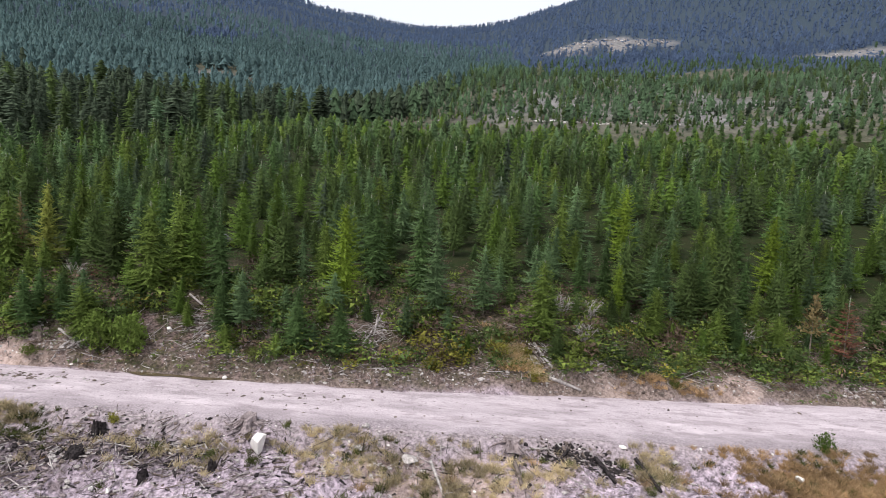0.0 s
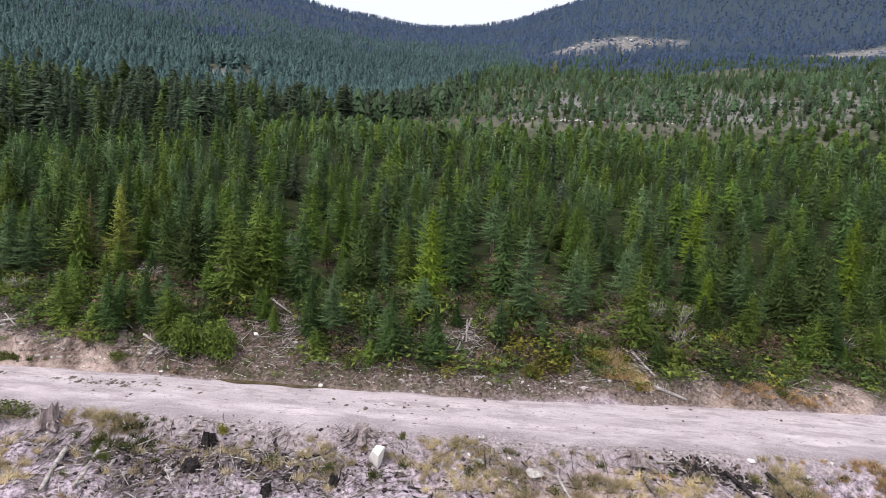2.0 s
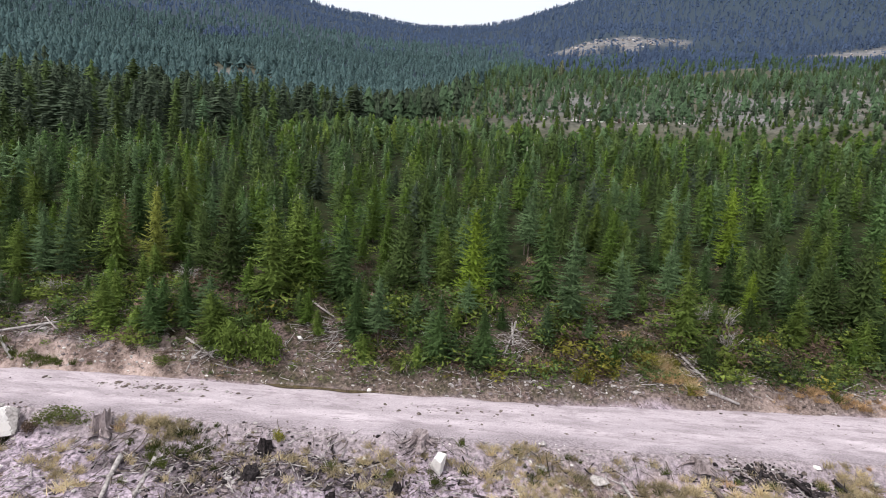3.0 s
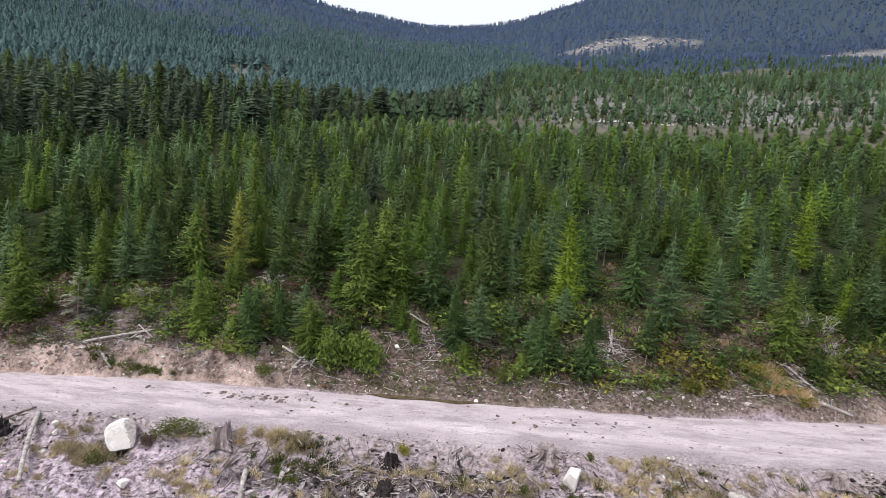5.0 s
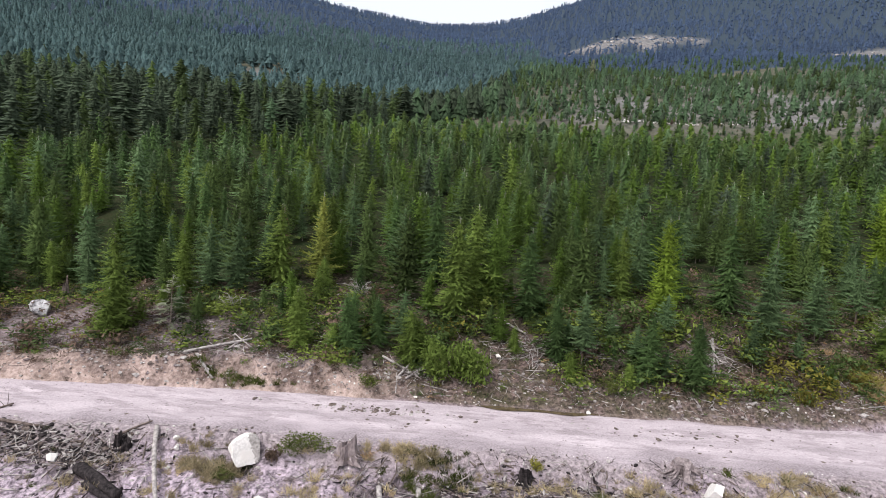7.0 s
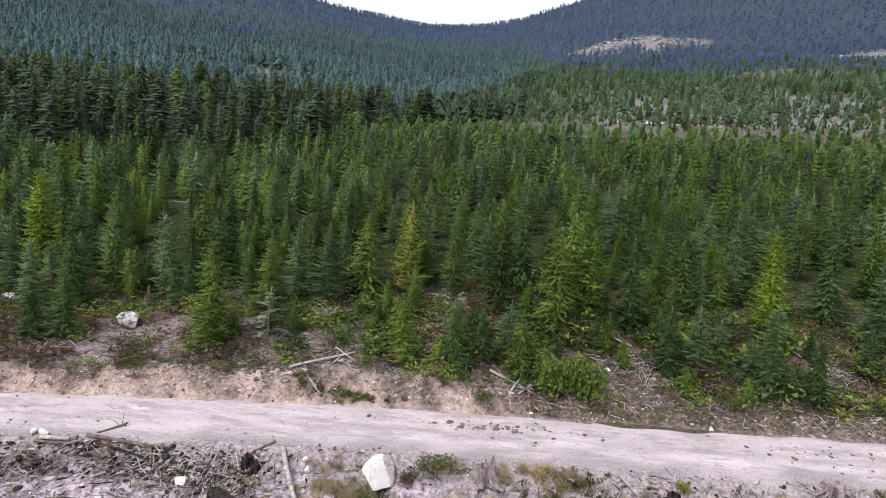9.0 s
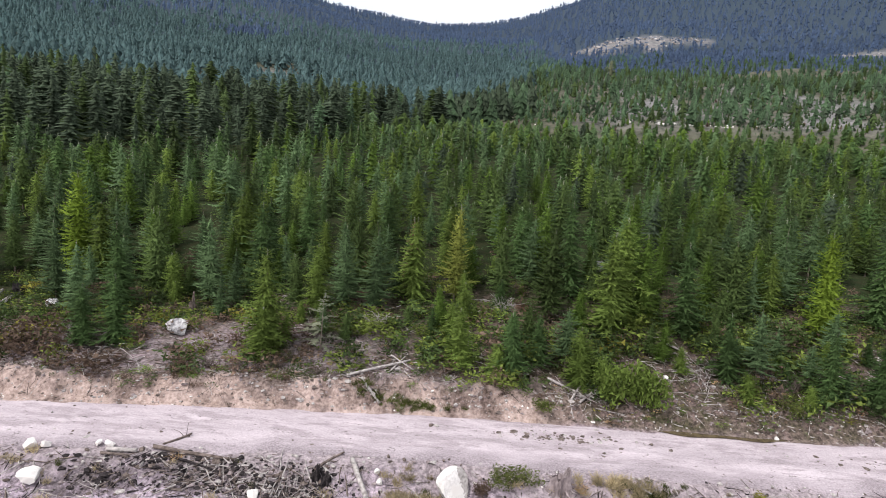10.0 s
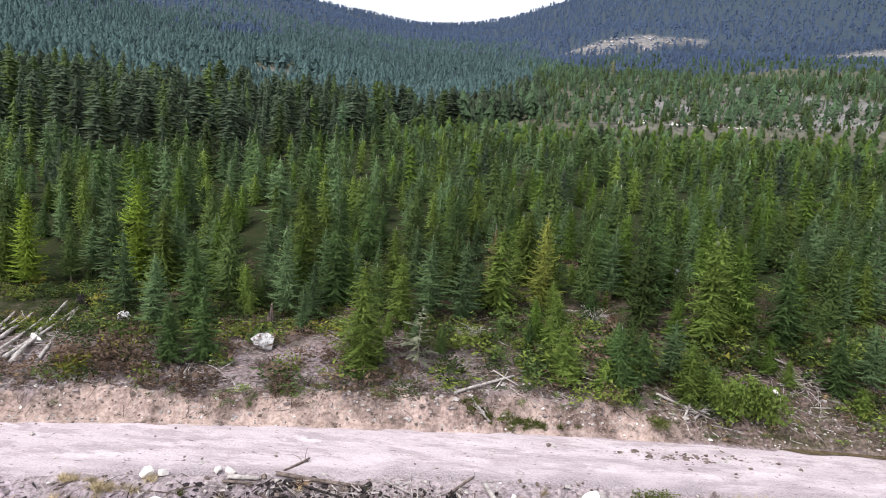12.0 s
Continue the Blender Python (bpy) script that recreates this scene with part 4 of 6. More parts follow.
def boulder(x, y, wide, tall, seed, mat, label, deep=0.8, turn=0.0, grey_face=False, round_form=False):
    v, f = rock_shape(seed, True, 13, (0.52, 0.80)) if round_form else rock_shape(seed)
    v = v * np.array([wide / 2, wide * deep / 2, tall * 0.62])
    c, s = math.cos(turn), math.sin(turn)
    v = np.stack([v[:, 0] * c - v[:, 1] * s, v[:, 0] * s + v[:, 1] * c, v[:, 2]], 1)
    e = v[f]
    dull = (e.mean(1) @ unit(np.array([0.9, 0.05, 0.35])) > 0.24 * wide) if grey_face else np.zeros(len(f), bool)
    ob = new("boulder", mesh_of("boulder", v, f, [mat, M_STONE], dull.astype(int), False))
    ob.location = (x, y, float(height(x, y)) + tall * 0.36)
    return tagged(ob, label, "boulder", "boulders along the road")


WHITE_LABEL = "angular bleached white boulder on the slash slope"
boulder(-7.80, 23.75, 1.1, 1.15, 11, M_WHITE, "angular bleached white boulder beside dry grass", 0.8, 0.4)
boulder(-26.2, 23.85, 1.65, 1.3, 8, M_WHITE, "large bleached white boulder with a grey side below the road", 0.75, 0.9, True, True)
boulder(-41.4, 32.3, 1.9, 1.1, 12, M_LICHEN, "grey and white lichened boulder above the cut bank", 0.8, 0.2)
boulder(-50.0, 34.5, 1.05, 0.65, 14, M_LICHEN, "pale pointed boulder among shrubs above the bank", 0.8, 1.2)
boulder(-52.4, 30.9, 0.75, 0.45, 15, M_WHITE, "small white boulder beside the stacked logs", 0.8, 0.0)
boulder(-17.8, 43.0, 1.6, 1.1, 18, M_GREY_STONE, "dark grey boulder among the conifers", 0.9, 0.6)
for k, (x, y, w) in enumerate(((-42.39, 23.04, 0.55), (-41.88, 23.14, 0.45), (-40.06, 23.67, 0.42), (-41.6, 21.95, 1.15), (-33.48, 22.63, 0.55), (-39.54, 23.55, 0.5), (15.42, 25.33, 0.58), (-1.28, 24.17, 0.95), (-13.35, 21.01, 0.26), (-12.48, 20.71, 0.28), (-24.91, 21.91, 0.55), (-28.95, 23.63, 0.36), (-20.73, 23.73, 0.28), (-16.1, 31.9, 0.40), (-11.7, 29.3, 0.26), (-29.13, 23.9, 0.30), (-3.62, 24.45, 0.7))):
    boulder(x, y, w, w * (0.35 if k in (7, 16) else 0.5 if k == 3 else 0.75), 30 + k, M_WHITE if k not in (7, 16) else M_STONE, WHITE_LABEL if w > 0.5 else "small white stone lying on the ash-grey ground", 0.85, k * 0.7)


def stem(p0, p1, r0, r1, seed, sides=8, rings=9, bend=0.012, rag=0.25):
    """A worn round timber between two places, with broken ends."""
    r = np.random.RandomState(seed)
    p0, p1 = np.array(p0, float), np.array(p1, float)
    d = p1 - p0
    L = np.linalg.norm(d)
    w = d / L
    u = unit(np.cross(w, [0.13, 0.2, 1.0]))
    q = np.cross(w, u)
    a = np.arange(sides) * 6.2832 / sides
    bow = r.normal(0, bend * L, 2)
    V = []
    for k in range(rings):
        t = k / (rings - 1)
        rad = (r0 + (r1 - r0) * t) * (1 + r.uniform(-0.10, 0.10, sides))
        off = math.sin(t * 3.14) * (u * bow[0] + q * bow[1])
        ring = p0 + d * t + off + rad[:, None] * (np.cos(a)[:, None] * u + np.sin(a)[:, None] * q)
        if k in (0, rings - 1):
            ring = ring + w * (r.uniform(-1, 1, sides) * rag * (r0 if k == 0 else r1) * 2)[:, None]
        V.append(ring)
    V = np.concatenate(V + [p0[None] + w * r0 * 0.2, p1[None] - w * r1 * 0.2])
    F = []
    for k in range(rings - 1):
        for i in range(sides):
            j = (i + 1) % sides
            A, B, C, D = k * sides + i, k * sides + j, (k + 1) * sides + j, (k + 1) * sides + i
            F += [(A, B, C), (A, C, D)]
    n = rings * sides
    for i in range(sides):
        j = (i + 1) % sides
        F += [(n, j, i), (n + 1, (rings - 1) * sides + i, (rings - 1) * sides + j)]
    return V, np.array(F)


def log(x0, y0, x1, y1, dia, mat, label, seed, lift=(0.5, 0.5), stubs=0, name="log"):
    z0, z1 = float(height(x0, y0)) + dia * lift[0], float(height(x1, y1)) + dia * lift[1]
    root = new(name)
    root.location = (x0, y0, z0)
    end = (x1 - x0, y1 - y0, z1 - z0)
    part_of("stem", mesh_of("stem", *stem((0, 0, 0), end, dia / 2, dia * 0.36, seed), [mat], None, True), root)
    r = np.random.RandomState(seed + 5)
    for _ in range(stubs):
        t = r.uniform(0.3, 0.95)
        o = np.array(end) * t
        w = unit(np.array([r.normal(), r.normal(), abs(r.normal()) + 0.4]))
        part_of("branch_stub", mesh_of("branch_stub", *stem(o, o + w * r.uniform(0.25, 0.8), dia * 0.12, dia * 0.05, seed + 9, 5, 4, 0.08), [mat], None, True), root)
    return tagged(root, label, "log", "fallen timber")


G, B, C = M_GREY_WOOD, M_BROWN_WOOD, M_CHAR
log(-30.19, 24.33, -28.25, 20.84, 0.21, G, "straight pale barkless log lying down the slope", 1)
log(-32.08, 22.23, -29.68, 20.9, 0.55, C, "thick charred black log end with pale splits", 2)
log(-31.19, 21.3, -29.43, 20.66, 0.30, C, "charred black log beside a thicker one", 3)
log(-37.91, 23.75, -34.67, 23.74, 0.17, B, "long charred log on the burnt slash heap", 4, (0.8, 0.5), 2)
log(-37.43, 23.52, -35.1, 23.34, 0.10, C, "charred pole on the burnt slash heap", 5, (0.7, 1.2), 2)
log(-39.55, 23.36, -38.43, 23.47, 0.20, G, "short split grey log at the roadside", 6)
log(-39.66, 23.18, -38.65, 23.25, 0.12, B, "short split brown log at the roadside", 7)
log(-37.71, 24.07, -37.0, 25.0, 0.11, B, "thin branch reaching onto the gravel road", 8, (0.5, 1.0), 2, "branch")
log(-31.6, 29.2, -28.8, 30.9, 0.15, G, "pale grey log resting on the edge of the cut bank", 9, (0.9, 0.9), 3)
log(-30.9, 29.2, -29.9, 28.75, 0.15, G, "short pale pole leaning on the cut bank", 10, (0.6, 0.6), 1)
log(-29.8, 31.0, -28.6, 30.3, 0.08, G, "thin grey branch crossing a log", 11, (2.5, 1.0), 2, "branch")
log(-29.7, 29.9, -29.1, 31.0, 0.07, G, "thin grey branch crossing a log", 12, (1.0, 3.0), 2, "branch")
PILE = "weathered barkless log in a loose stack above the bank"
for k, (x0, y0, x1, y1, d, up) in enumerate(((-52.5, 28.9, -53.5, 35.8, 0.24, 0.7), (-51.7, 28.4, -54.4, 36.1, 0.22, 1.7), (-51.0, 29.2, -53.6, 36.0, 0.18, 0.6), (-54.1, 30.7, -55.3, 34.6, 0.24, 0.6), (-54.9, 31.8, -55.6, 34.2, 0.20, 0.6), (-54.4, 30.0, -55.9, 34.0, 0.18, 1.7), (-52.0, 28.9, -52.7, 33.0, 0.16, 1.9), (-53.0, 29.2, -54.0, 33.6, 0.15, 2.2))):
    log(x0, y0, x1, y1, d, G, PILE, 20 + k, (up, up), k % 2)
for k, (x0, y0, x1, y1, d) in enumerate(((-44.0, 28.5, -44.4, 31.5, 0.11), (-43.8, 28.5, -44.3, 31.3, 0.10), (-44.1, 28.7, -44.6, 31.2, 0.08), (-43.7, 28.8, -44.4, 31.0, 0.07))):
    log(x0, y0, x1, y1, d, B if k > 1 else G, "grey pole in a bundle leaning down the bank", 30 + k, (0.5 + k, 0.8), 1, "pole")
log(-22.0, 31.1, -20.0, 30.0, 0.15, G, "bleached root limb in a tangle at the roadside", 40, (0.6, 0.8), 2)
log(-21.0, 29.9, -20.2, 31.1, 0.12, G, "bleached root limb in a tangle at the roadside", 41, (0.6, 3.0), 2)
log(-20.6, 29.8, -19.6, 30.6, 0.11, G, "bleached root limb in a tangle at the roadside", 42, (0.6, 4.0), 2)
log(5.2, 31.2, 6.9, 31.2, 0.20, G, "grey log lying at the foot of the bank", 43, (0.6, 0.5), 1)
log(4.5, 33.5, 5.4, 31.7, 0.17, G, "bleached pole leaning down the bank", 44, (0.8, 0.6), 1)
log(4.2, 33.4, 4.95, 31.9, 0.13, B, "brown pole leaning down the bank", 45, (0.8, 0.8), 2)
log(-48.8, 29.1, -47.9, 29.6, 0.12, G, "short pale log on the cut bank", 46, (0.8, 0.8))
log(-47.3, 29.8, -46.5, 29.3, 0.13, G, "short bleached log on the cut bank", 61, (0.8, 0.8))
log(-16.2, 34.5, -14.6, 33.5, 0.14, G, "pale log lying between the young trees", 47, (1.2, 1.2), 1)
log(3.09, 24.49, 3.32, 22.86, 0.22, B, "short brown log lying down the slope", 48, (0.6, 0.6), 1)
log(6.63, 25.11, 7.17, 23.53, 0.20, C, "short charred log on the ash mound", 49, (0.6, 0.6), 1)
log(8.42, 25.44, 9.09, 23.74, 0.18, C, "charred log at the edge of the ash mound", 50, (0.6, 0.6), 2)
log(5.46, 25.29, 4.75, 24.23, 0.12, C, "charred branch on the ash mound", 58, (0.7, 0.6), 1, "branch")
log(-0.45, 24.17, 0.27, 22.56, 0.15, G, "grey pole lying down the slope", 51, (0.6, 0.6), 1)
log(-20.62, 23.09, -20.01, 20.86, 0.22, G, "barkless grey log lying down the slope", 52, (0.6, 0.6), 1)
log(-19.05, 22.87, -18.77, 20.96, 0.22, G, "barkless grey log lying down the slope", 53, (0.6, 0.6), 1)
log(-31.53, 23.77, -30.6, 24.73, 0.11, B, "thin branch leaning from a charred stump", 54, (2.5, 0.8), 1, "branch")
log(-4.4, 34.5, -5.1, 32.1, 0.14, G, "bleached limb lying in the slash", 55, (1.0, 1.0), 3)
log(-4.65, 34.2, -4.6, 32.8, 0.12, G, "bleached limb lying in the slash", 56, (2.0, 1.0), 2)
log(-6.8, 35.6, -5.5, 34.4, 0.14, G, "grey log between the young trees", 57, (1.0, 1.0), 2)
log(16.4, 34.2, 17.2, 34.1, 0.14, G, "short bleached log on the bank", 59, (0.8, 0.8), 2)
log(9.3, 33.6, 9.9, 32.6, 0.14, G, "splintered pale root limb on the bank", 60, (2.0, 0.8), 3)


def stump(x, y, wide, tall, seed, mat, label, jagged=0.3):
    """A stump with root flare and a broken or sawn top, wider at the foot."""
    r = np.random.RandomState(seed)
    sides, rings = 18, 7
    a = np.arange(sides) * 6.2832 / sides
    lob = 1 + 0.26 * np.sin(a * 5 + r.uniform(0, 6)) + 0.15 * np.sin(a * 2 + r.uniform(0, 6)) + r.uniform(-0.16, 0.16, sides)
    V = []
    for k in range(rings):
        t = k / (rings - 1)
        rad = wide / 2 * (1.35 - 0.75 * t ** 0.5 + 0.25 * t) * (1 + (lob - 1) * (1.4 - t)) * (1 + r.uniform(-0.05, 0.05, sides))
        zz = np.full(sides, -0.15 + (tall + 0.15) * t)
        if k == rings - 1:
            zz += r.uniform(-jagged, jagged, sides) * tall + 1.2 * jagged * tall * np.sin(a + r.uniform(0, 6))
        V.append(np.stack([rad * np.cos(a), rad * np.sin(a), zz], 1))
    inner = V[-1] * np.array([0.72, 0.72, 1]) - np.array([0, 0, jagged * tall * 0.8 + 0.01])
    V = np.concatenate(V)
    F = []
    for k in range(rings - 1):
        for i in range(sides):
            j = (i + 1) % sides
            A, Bq, Cq, D = k * sides + i, k * sides + j, (k + 1) * sides + j, (k + 1) * sides + i
            F += [(A, Bq, Cq), (A, Cq, D)]
    root = new("stump")
    root.location = (x, y, float(height(x, y)))
    part_of("body", mesh_of("body", V, np.array(F), [mat], None, False), root)
    top = np.concatenate([V[-sides:], inner, inner.mean(0)[None]])
    T = []
    for i in range(sides):
        j = (i + 1) % sides
        T += [(i, j, sides + j), (i, sides + j, sides + i), (sides + i, sides + j, 2 * sides)]
    part_of("broken_top", mesh_of("broken_top", top, np.array(T), [mat], None, False), root)
    for k in range(9 if wide > 0.5 else 4):
        b = r.uniform(0, 6.28)
        o = np.array([math.cos(b), math.sin(b), 0]) * wide * 0.35 + np.array([0, 0, 0.08 + 0.25 * tall * r.rand()])
        e = o + np.array([math.cos(b), math.sin(b), -0.35]) * wide * r.uniform(0.4, 1.0)
        part_of("root", mesh_of("root", *stem(o, e, wide * 0.08, wide * 0.025, seed + k, 6, 4, 0.1), [mat], None, True), root)
    return tagged(root, label, "stump", "old stumps")


stump(-8.68, 24.96, 0.85, 0.34, 1, M_ASH_WOOD, "weathered brown stump at the edge of the road", 0.12)
stump(-14.98, 24.02, 0.55, 0.45, 2, M_CHAR, "low hollow charred stump on the slash slope", 0.25)
stump(-11.61, 21.57, 0.40, 0.35, 3, M_CHAR, "narrow charred stump on the ash-grey slope", 0.3)
stump(-9.27, 22.61, 0.38, 0.30, 4, M_CHAR, "narrow charred stump on the ash-grey slope", 0.3)
stump(-14.96, 22.38, 0.70, 0.35, 5, M_CHAR, "low charred stump among burnt debris", 0.2)
stump(-22.08, 24.13, 0.75, 0.62, 6, M_ASH_WOOD, "shredded grey-brown stump with splayed roots", 0.3)
stump(3.04, 25.42, 0.85, 0.26, 7, M_ASH_WOOD, "low weathered stump beside the road", 0.1)
stump(-31.01, 23.57, 0.38, 0.35, 8, M_CHAR, "small charred stump on the ash-grey slope", 0.3)
stump(-31.45, 23.69, 0.32, 0.42, 9, M_CHAR, "small charred stump with a leaning branch", 0.3)
stump(-53.6, 36.4, 0.75, 0.6, 10, M_CHAR, "dark old stump behind the stacked logs", 0.2)
stump(-42.1, 35.2, 0.30, 0.75, 11, M_BROWN_WOOD, "thin broken stump among the conifers", 0.3)
stump(-22.6, 30.6, 0.8, 0.32, 12, M_BROWN_WOOD, "overturned grey-brown stump on the bank edge", 0.35)

# puddle along the foot of the bank
t = np.linspace(0, 6.2832, 33)[:-1]
px = -14.2 + 3.0 * np.cos(t)
py = road_far(px) + 0.02 + 0.42 * np.sin(t) * (1 + 0.3 * np.sin(t * 5))
pv = np.concatenate([np.stack([px, py, np.full(32, 0.03)], 1), [[-14.2, float(road_far(-14.2)) + 0.02, 0.03]]])
tagged(new("water", mesh_of("water", pv, np.array([(i, (i + 1) % 32, 32) for i in range(32)]), [M_WATER])), "narrow dark puddle at the foot of the bank", "puddle", kind="structure")


# ---- undergrowth, slash and stones past counting ----
def leaf_bush(seed, leaves, size, flat=0.95):
    """A rounded clump of leaves about one metre across, with an uneven outline."""
    r = np.random.RandomState(seed)
    lobes = r.normal(0, 0.22, (6, 3)) * np.array([1, 1, 0.5]) + np.array([0, 0, 0.32])
    c = lobes[r.randint(0, 6, leaves)] + unit(r.normal(0, 1, (leaves, 3))) * r.uniform(0.12, 0.30, (leaves, 1))
    c[:, 2] = np.abs(c[:, 2]) * flat
    a, b = unit(r.normal(0, 1, (leaves, 3))), unit(r.normal(0, 1, (leaves, 3)))
    s = size * r.uniform(0.6, 1.4, (leaves, 1))
    v = np.stack([c + a * s, c - a * s * 0.5 + b * s * 0.5, c - a * s * 0.5 - b * s * 0.5], 1).reshape(-1, 3)
    return v, np.arange(leaves * 3).reshape(-1, 3)


def grass_tuft(seed, blades=64):
    r = np.random.RandomState(seed)
    o = np.stack([r.normal(0, 0.2, blades), r.normal(0, 0.2, blades), np.zeros(blades)], 1)
    w = unit(np.stack([r.normal(0, 0.6, blades), r.normal(0, 0.6, blades), np.ones(blades)], 1))
    ln = r.uniform(0.5, 1.0, (blades, 1))
    side = unit(np.cross(w, r.normal(0, 1, (blades, 3)))) * 0.028
    v = np.stack([o + side, o - side, o + w * ln], 1).reshape(-1, 3)
    return v, np.arange(blades * 3).reshape(-1, 3)


def on_ground(x, y, sink=0.0):
    return np.column_stack([x, y, np.where((y > road_near(x)) & (y < road_far(x)), 0.01, 0.0) + height(x, y) - sink])


def blob(n, cx, cy, rx, ry, r):
    return cx + r.normal(0, 0.5, n) * rx, cy + r.normal(0, 0.5, n) * ry


cr = np.random.RandomState(19)
bushes = [leaf_bush(k, 90, 0.082) for k in range(6)]
# shrubs on the bank and under the first trees
n = 4700
x = cr.uniform(-66, 32, n)
b = np.abs(cr.normal(0, 1, n)) * 5.5 + 0.9
keep = (cr.rand(n) < 0.35 + 0.65 * smooth(-0.2, 0.5, vnoise(x, b, 4.0, 61))) & ~((x < -22) & (b < 0.95 + 0.5 * vnoise(x, b, 1.7, 65))) & ~((np.abs(x + 15.8) < 2.6) & (b < 4.0)) & ~((x < -33) & (b < 5.5) & (cr.rand(n) < 0.5)) & ((x > -27) | (b > 7) | (cr.rand(n) < 0.8))
y = road_far(x) + b
for cx, cy, room in ((-30.6, 29.7, 1.1), (-29.2, 30.4, 1.0), (-21.0, 30.4, 1.2), (-44.1, 29.7, 1.1), (-5.0, 33.3, 1.3), (-41.4, 31.2, 1.3), (4.8, 32.5, 1.0), (-52.6, 31.0, 2.0), (-15.4, 33.8, 1.3)):
    keep &= np.hypot(x - cx, y - cy) > room
x, y, b = x[keep], y[keep], b[keep]
n = len(x)
t = cr.uniform(0.4, 1.25, n) * smooth(0, 3.0, b + 1.2)
mats = [OLIVE, LEAF_YELLOW, LEAF_BROWN, BUSH, PINE]
pick = np.where((x < -27) & (b < 7), cr.choice(5, n, p=[0.28, 0.03, 0.26, 0.30, 0.13]), cr.choice(5, n, p=[0.27, 0.02, 0.22, 0.29, 0.20]))
warm = (x > -6) & (x < 6) & (b < 3.5)
pick = np.where(warm & (cr.rand(n) < 0.18), 1, pick)
pick = np.where((x < -34) & (b < 5) & (pick != 1) & (cr.rand(n) < 0.6), 2, pick)
t = np.where(b < 6.5, t * np.where(x > -22, 1.5, 1.35), t)
extra = 420
xe, be = cr.uniform(-72, -40, extra), cr.uniform(5.0, 15.0, extra)
x, y, n = np.concatenate([x, xe]), np.concatenate([y, road_far(xe) + be]), n + extra
t, pick = np.concatenate([t, cr.uniform(0.5, 1.3, extra)]), np.concatenate([pick, cr.choice(5, extra, p=[0.38, 0.08, 0.10, 0.34, 0.10])])
wood("undergrowth", "low green and yellowing shrubs on the bank and under the trees", bushes, on_ground(x, y, 0.05), t, cr.uniform(0.9, 1.7, n), cr.randint(0, 6, n), mats, pick, "shrubs")

# low litter of brown leaves, moss and seedlings over the bank
n = 3000
x = cr.uniform(-64, 30, n)
b = np.abs(cr.normal(0, 1, n)) * 2.6 + 0.25
ok = (cr.rand(n) < 0.15 + 0.85 * smooth(-0.3, 0.4, vnoise(x, b * 1.6, 2.6, 68))) & ~((x < -23) & (b < 1.2))
x, b = x[ok], b[ok]
n = len(x)
litter = [leaf_bush(40 + k, 40, 0.115, 0.55) for k in range(6)]
wood("undergrowth", "low brown and olive litter, mosses and seedlings on the bank", litter, on_ground(x, road_far(x) + b, 0.04), cr.uniform(0.12, 0.42, n), cr.uniform(1.4, 2.6, n), cr.randint(0, 6, n), [LEAF_BROWN, RUSSET, OLIVE, CEDAR, LEAF_YELLOW, PINE], cr.choice(6, n, p=[0.34, 0.08, 0.16, 0.18, 0.07, 0.17]), "shrubs")


def shrub(x, y, tall, wide, mat, label, seed, leaves=420, size=0.06):
    v, f = leaf_bush(seed, int(leaves * 1.6), size * min(1.0, 1.3 / wide))
    root = new("shrub")
    root.location = (x, y, float(height(x, y)) - 0.05)
    part_of("foliage", mesh_of("foliage", v * np.array([wide, wide, tall * 1.5]), f, [mat]), root)
    r = np.random.RandomState(seed)
    for _ in range(4):
        e = r.normal(0, 0.2, 3) * wide
        part_of("twig", mesh_of("twig", *stem((0, 0, 0), (e[0], e[1], tall * 0.6), 0.025, 0.01, seed, 5, 4, 0.05), [M_BROWN_WOOD], None, True), root)
    return tagged(root, label, "shrub", "larger shrubs")


def dead_bush(x, y, tall, wide, seed, mat, label, stems=16):
    """A bare bush: arching stems that fork into thin twigs."""
    r = np.random.RandomState(seed)
    root = new("dead_bush")
    root.location = (x, y, float(height(x, y)) - 0.04)
    for _ in range(stems):
        a, lean = r.uniform(0, 6.28), r.uniform(0.15, 0.5) * wide
        bow = np.array([math.cos(a) * lean, math.sin(a) * lean, tall * r.uniform(0.55, 1.0)])
        V, F = stem(r.normal(0, 0.06, 3) * np.array([1, 1, 0]), bow, 0.022, 0.009, r.randint(9999), 5, 5, 0.09, 0.1)
        Vs, Fs, base = [V], [F], len(V)
        for _k in range(4):
            g = r.uniform(0.35, 0.95)
            o = bow * g
            e = o + unit(np.array([math.cos(a), math.sin(a), 0.3]) + r.normal(0, 0.6, 3)) * r.uniform(0.2, 0.45) * tall
            v, f = stem(o, e, 0.011, 0.005, r.randint(9999), 4, 4, 0.08, 0.1)
            Vs.append(v), Fs.append(f + base)
            base += len(v)
        part_of("branch", mesh_of("branch", np.concatenate(Vs), np.concatenate(Fs), [mat], None, True), root)
    return tagged(root, label, "dead bush", "bare bushes on the bank")


